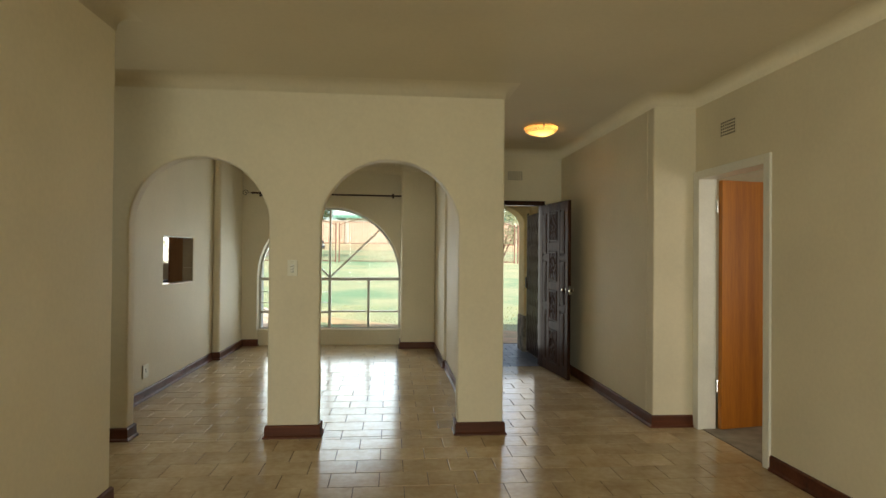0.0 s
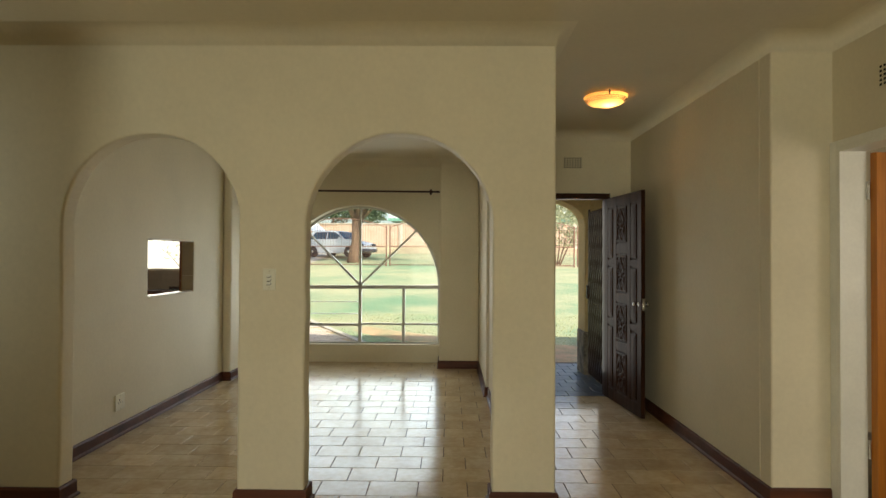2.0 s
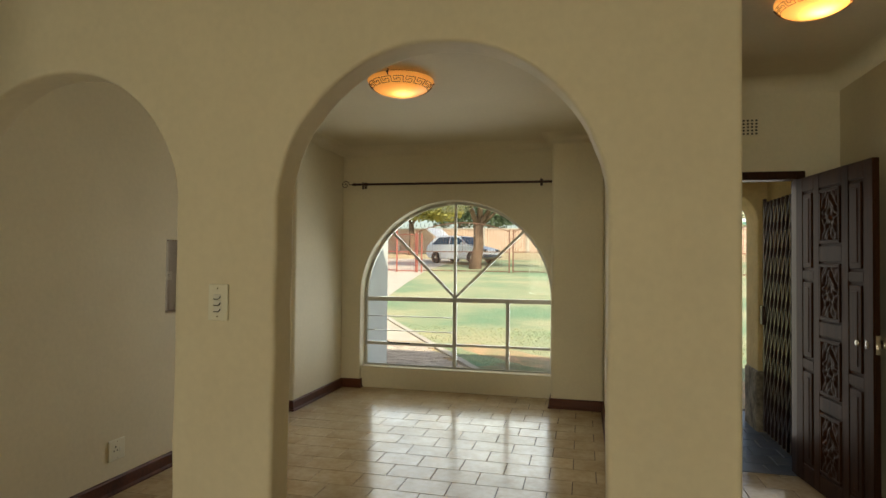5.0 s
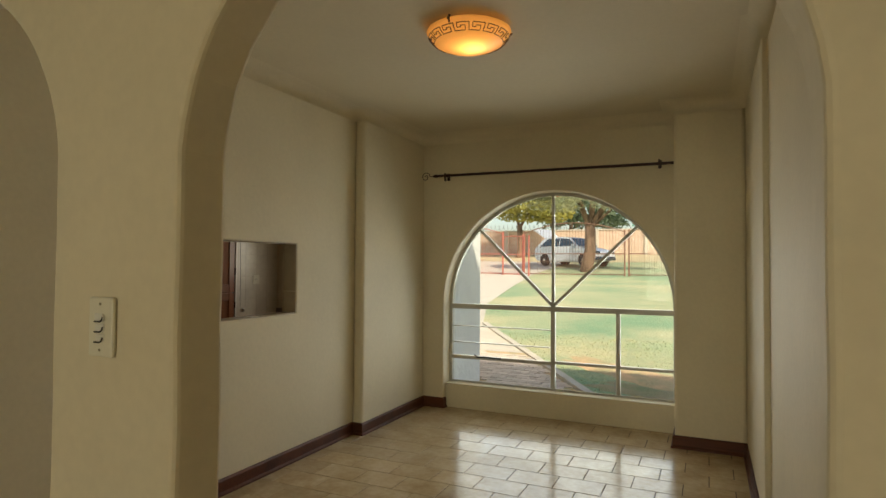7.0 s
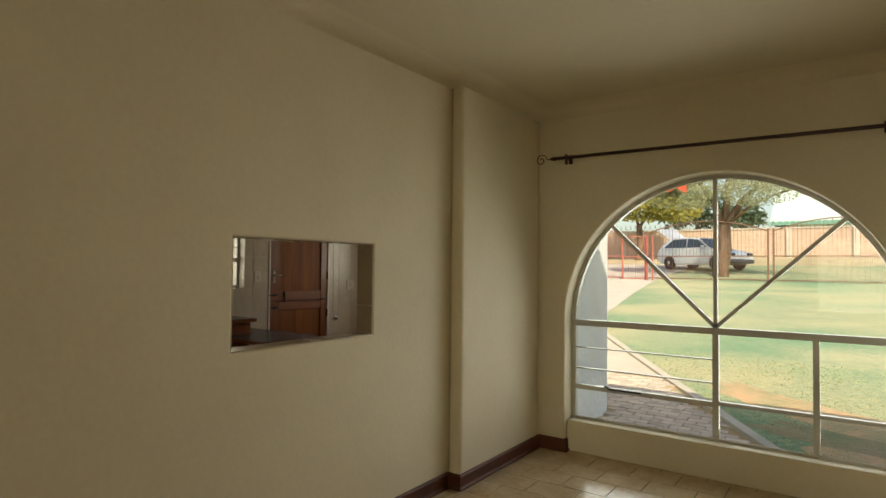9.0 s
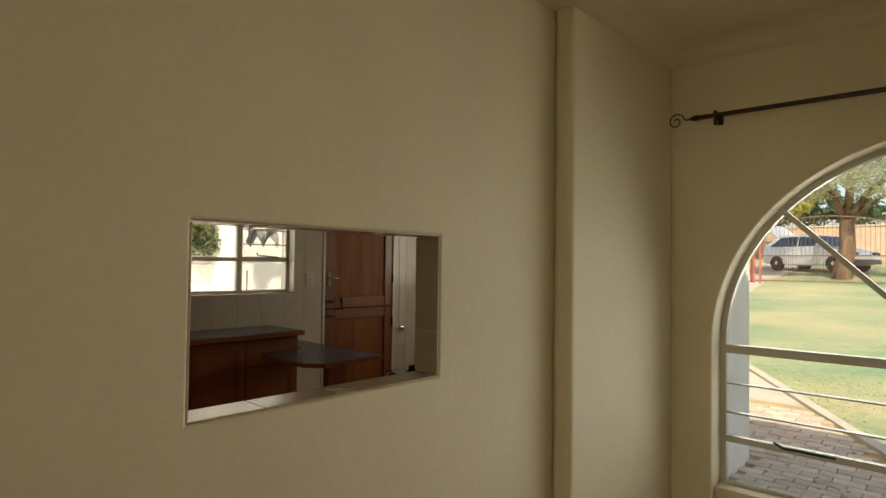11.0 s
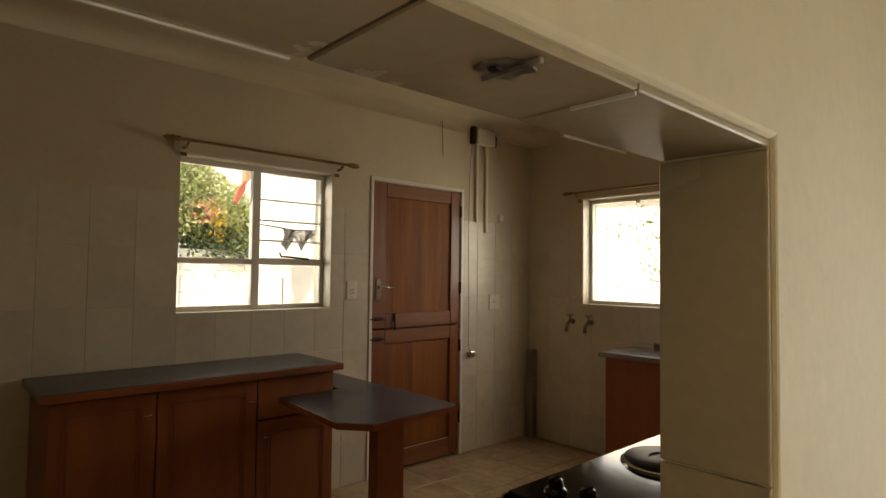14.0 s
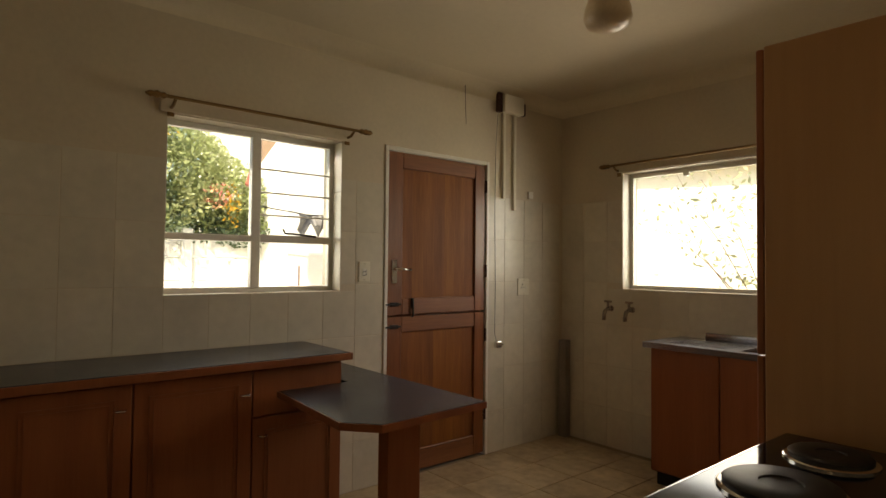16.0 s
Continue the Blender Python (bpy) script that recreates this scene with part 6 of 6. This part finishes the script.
for k in range(7):
    p = Vector((-3.98, 11.6, -0.1))
    pts, rad = [p.copy()], [0.009]
    d = Vector((rr.uniform(-0.35, 0.12), rr.uniform(-0.1, 0.1), 1)).normalized()
    for s in range(7):
        d = (d + Vector((rr.uniform(-0.25, 0.15), rr.uniform(-0.2, 0.2), 0.05))).normalized()
        p = p + d * 0.36
        pts.append(p.copy())
        rad.append(0.009 * (1 - (s + 1) / 8.5))
        if s > 2:
            tips.append(p.copy())
    tube(bm, pts, rad, 6)
part("stems", bm, M_BARK, tw)
bm = B()
for k, p in enumerate(tips):
    leaves(bm, p, (0.20, 0.16, 0.17), 16, 0.036, 300 + k)
part("leaves", bm, M_LEAF, tw)


# ---- tiles, last ----
def tile_mesh(name, w, d, h, bevel, material):
    bm = B()
    box(bm, -w / 2, -d / 2, -h, w / 2, d / 2, 0)
    top = [e for e in bm.edges if all(v.co.z > -1e-6 for v in e.verts)]
    bmesh.ops.bevel(bm, geom=top, offset=bevel, segments=1, affect="EDGES")
    return mesh_of(name, bm, material)


def lay(parent, name, mesh, m):
    ob = bpy.data.objects.new(name, mesh)
    scene.collection.objects.link(ob)
    ob.parent = parent
    ob.matrix_basis = m
    return ob


# room floor: tiles 302 x 217 mm in running bond
TW, TD, GAP = 0.3015, 0.2232, 0.005
full = tile_mesh("floor_tile", TW - GAP, TD - GAP, 0.012, 0.0015, M_TILE)
AREAS = [(-3.3, 2.575, -4.0, 4.012), (-2.205, 0.968, 4.012, 8.70), (0.968, 2.22, 4.012, 6.68), (2.22, 2.60, 3.15, 4.11)]
rest = B()
count = 0
part_tiles = {}
Y_ORG, X_ORG = 5.068, -0.419
for j in range(-45, 20):
    ya, yb = Y_ORG + j * TD, Y_ORG + (j + 1) * TD
    shift = X_ORG + (0.5 * TW if j % 2 else 0)
    for i in range(-14, 14):
        xa, xb = shift + i * TW, shift + (i + 1) * TW
        for ax0, ax1, ay0, ay1 in AREAS:
            x0, x1 = max(xa, ax0), min(xb, ax1)
            y0, y1 = max(ya, ay0), min(yb, ay1)
            if x1 - x0 < 0.015 or y1 - y0 < 0.015:
                continue
            near = 3.2 < y0 < 6.7 and -2.2 < x0 < 2.3
            whole = (x1 - x0) > TW - 1e-4 and (y1 - y0) > TD - 1e-4
            tilt = (random.uniform(-0.12, 0.12), random.uniform(-0.12, 0.12))
            if near and count < 300:
                key = (round(x1 - x0, 3), round(y1 - y0, 3))
                if whole:
                    me = full
                else:
                    me = part_tiles.get(key) or part_tiles.setdefault(key, tile_mesh("floor_tile_cut", x1 - x0 - GAP, y1 - y0 - GAP, 0.012, 0.0015, M_TILE))
                lay(FLOOR, "floor_tile", me, pose((x0 + x1) / 2, (y0 + y1) / 2, random.uniform(0.0, 0.0008), tilt[0], tilt[1], 0))
                count += 1
            else:
                dz = random.uniform(0.0, 0.0008)
                g = GAP / 2
                q = [(x0 + g, y0 + g), (x1 - g, y0 + g), (x1 - g, y1 - g), (x0 + g, y1 - g)]
                e = 0.0015
                qi = [(x0 + g + e, y0 + g + e), (x1 - g - e, y0 + g + e), (x1 - g - e, y1 - g - e), (x0 + g + e, y1 - g - e)]
                lo = [rest.verts.new((*p, -0.008)) for p in q]
                mid = [rest.verts.new((*p, dz - e)) for p in q]
                hi = [rest.verts.new((*p, dz)) for p in qi]
                rest.faces.new(hi)
                for k in range(4):
                    rest.faces.new((lo[k], lo[(k + 1) % 4], mid[(k + 1) % 4], mid[k]))
                    rest.faces.new((mid[k], mid[(k + 1) % 4], hi[(k + 1) % 4], hi[k]))
ob = part("floor_tiles", rest, M_TILE, FLOOR)
tagged(ob, kind="stuff")

# kitchen floor, square tiles
kt = tile_mesh("kitchen_floor_tile", 0.325, 0.325, 0.012, 0.0015, mat("kitchen_floor_tile", (0.62, 0.49, 0.31), 0.34, var=0.2, scale=3.2, fine=18, color2=(0.33, 0.24, 0.135), rand=0.07, contrast=0.14))
for j in range(16):
    for i in range(9):
        lay(KFLOOR, "floor_tile", kt, pose(KX + 0.165 + i * 0.33, 4.785 + j * 0.33, 0.0))

# porch tiles
pt = tile_mesh("porch_tile", 0.194, 0.194, 0.012, 0.002, M_PORCH)
for j in range(9):
    for i in range(7):
        lay(PORCH, "porch_tile", pt, pose(0.90 + i * 0.2 + (0.1 if j % 2 else 0), 6.79 + j * 0.2, -0.001, random.uniform(-0.4, 0.4), random.uniform(-0.4, 0.4), 0))

# glazed tiles on the kitchen walls
KTW, KTH = 0.2108, 0.3085
WEST = bpy.data.objects["wall_kitchen_west"]
NORTH = bpy.data.objects["wall_kitchen_north"]
cuts = {}


def wall_tile(parent, u0, u1, z0, z1, holes, place):
    """Lays one tile, cut back where an opening takes part of it."""
    for a, b, c, d in holes:
        if u0 < b and u1 > a and z0 < d and z1 > c:
            if a <= u0 and b >= u1 and c <= z0 and d >= z1:
                return
            if c <= z0 + 0.02 and d >= z1 - 0.02:
                if a > u0:
                    u1 = a
                else:
                    u0 = b
            elif a <= u0 + 0.02 and b >= u1 - 0.02:
                if c > z0:
                    z1 = c
                else:
                    z0 = d
            else:
                if z0 < c:
                    z1 = c
                elif z1 > d:
                    z0 = d
                elif u0 < a:
                    u1 = a
                else:
                    u0 = b
    if u1 - u0 < 0.02 or z1 - z0 < 0.02:
        return
    key = (round(u1 - u0, 3), round(z1 - z0, 3))
    me = cuts.get(key) or cuts.setdefault(key, tile_mesh("wall_tile", u1 - u0 - 0.003, z1 - z0 - 0.003, 0.003, 0.0010, M_KTILE))
    lay(parent, "wall_tile", me, place((u0 + u1) / 2, (z0 + z1) / 2))


kh = [KW1, (KD[0] - 0.003, KD[1] + 0.003, 0.0, 2.08)]
for c in range(-11, 15):
    for r in range(6):
        u0, u1 = 6.967 + c * KTW, 6.967 + (c + 1) * KTW
        if u0 < 4.62 or u1 > KY + 0.15:
            continue
        wall_tile(WEST, u0, min(u1, KY - 0.006), max(0.0, -0.02 + r * KTH), -0.02 + (r + 1) * KTH, kh,
                  lambda u, z: pose(KX + 0.0022, u, z, 90, 0, 90))
for c in range(0, 14):
    for r in range(6):
        u0, u1 = KX + 0.006 + c * KTW, KX + 0.006 + (c + 1) * KTW
        wall_tile(NORTH, u0, u1, max(0.0, -0.02 + r * KTH), -0.02 + (r + 1) * KTH, [KW2], lambda u, z: pose(u, KY - 0.0022, z, 90, 0, 0))
# hatch lining
HW = bpy.data.objects["wall_hatch"]
M_HTILE = mat("hatch_tile", (0.47, 0.39, 0.28), 0.26, var=0.08, scale=5, rand=0.04)
ys = [HATCH[0], 5.883, 6.10, 6.30, HATCH[1]]
for a, b in zip(ys, ys[1:]):
    me = tile_mesh("sill_tile", 0.114, b - a - 0.003, 0.006, 0.0015, M_HTILE)
    lay(HW, "sill_tile", me, pose(-2.267, (a + b) / 2, HATCH[2] + 0.0065))
    lay(HW, "soffit_tile", me, pose(-2.267, (a + b) / 2, HATCH[3] - 0.0065, 180, 0, 0))
for z0, z1 in ((HATCH[2] + 0.008, 1.208), (1.208, HATCH[3] - 0.008)):
    me = tile_mesh("jamb_tile", 0.114, z1 - z0 - 0.003, 0.006, 0.0015, M_HTILE)
    lay(HW, "jamb_tile", me, pose(-2.267, HATCH[1] - 0.0065, (z0 + z1) / 2, 90, 0, 0))
    lay(HW, "jamb_tile", me, pose(-2.267, HATCH[0] + 0.0065, (z0 + z1) / 2, -90, 0, 0))
# window reveals in the kitchen
for wz0, wz1 in ((KW1[2] + 0.004, 1.465), (1.465, 1.755), (1.755, KW1[3])):
    me = tile_mesh("reveal_tile", 0.098, wz1 - wz0 - 0.003, 0.005, 0.001, M_KTILE)
    lay(WEST, "reveal_tile", me, pose(KX - 0.047, KW1[1] - 0.0055, (wz0 + wz1) / 2, 90, 0, 0))
    lay(NORTH, "reveal_tile", me, pose(KW2[0] + 0.0055, KY + 0.047, (wz0 + wz1) / 2 - 0.01, 90, 0, 90))
# clay pavers
pv = tile_mesh("paver", 0.194, 0.094, 0.03, 0.004, M_PAVE)
k = 0
for j in range(32):
    y = 8.77 + j * 0.1
    for i in range(-34, 12):
        x = i * 0.2 + (0.1 if j % 2 else 0)
        lim = kerb_x(y) if y > K0.y else (0.9 if y < 9.2 else 0.9 - (y - 9.2) * 2.9)
        if x > lim - 0.13 or x < -2.10 - max(0, y - 10.15) * 1.5 or k >= 300:
            continue
        k += 1
        zz = ground_z(y) + 0.026
        lay(PATHW, "paver", pv, pose(x, y, zz + random.uniform(-0.003, 0.002), random.uniform(-0.8, 0.8) + (3.9 if y > 10 else 0), random.uniform(-0.8, 0.8), random.uniform(-1, 1)))
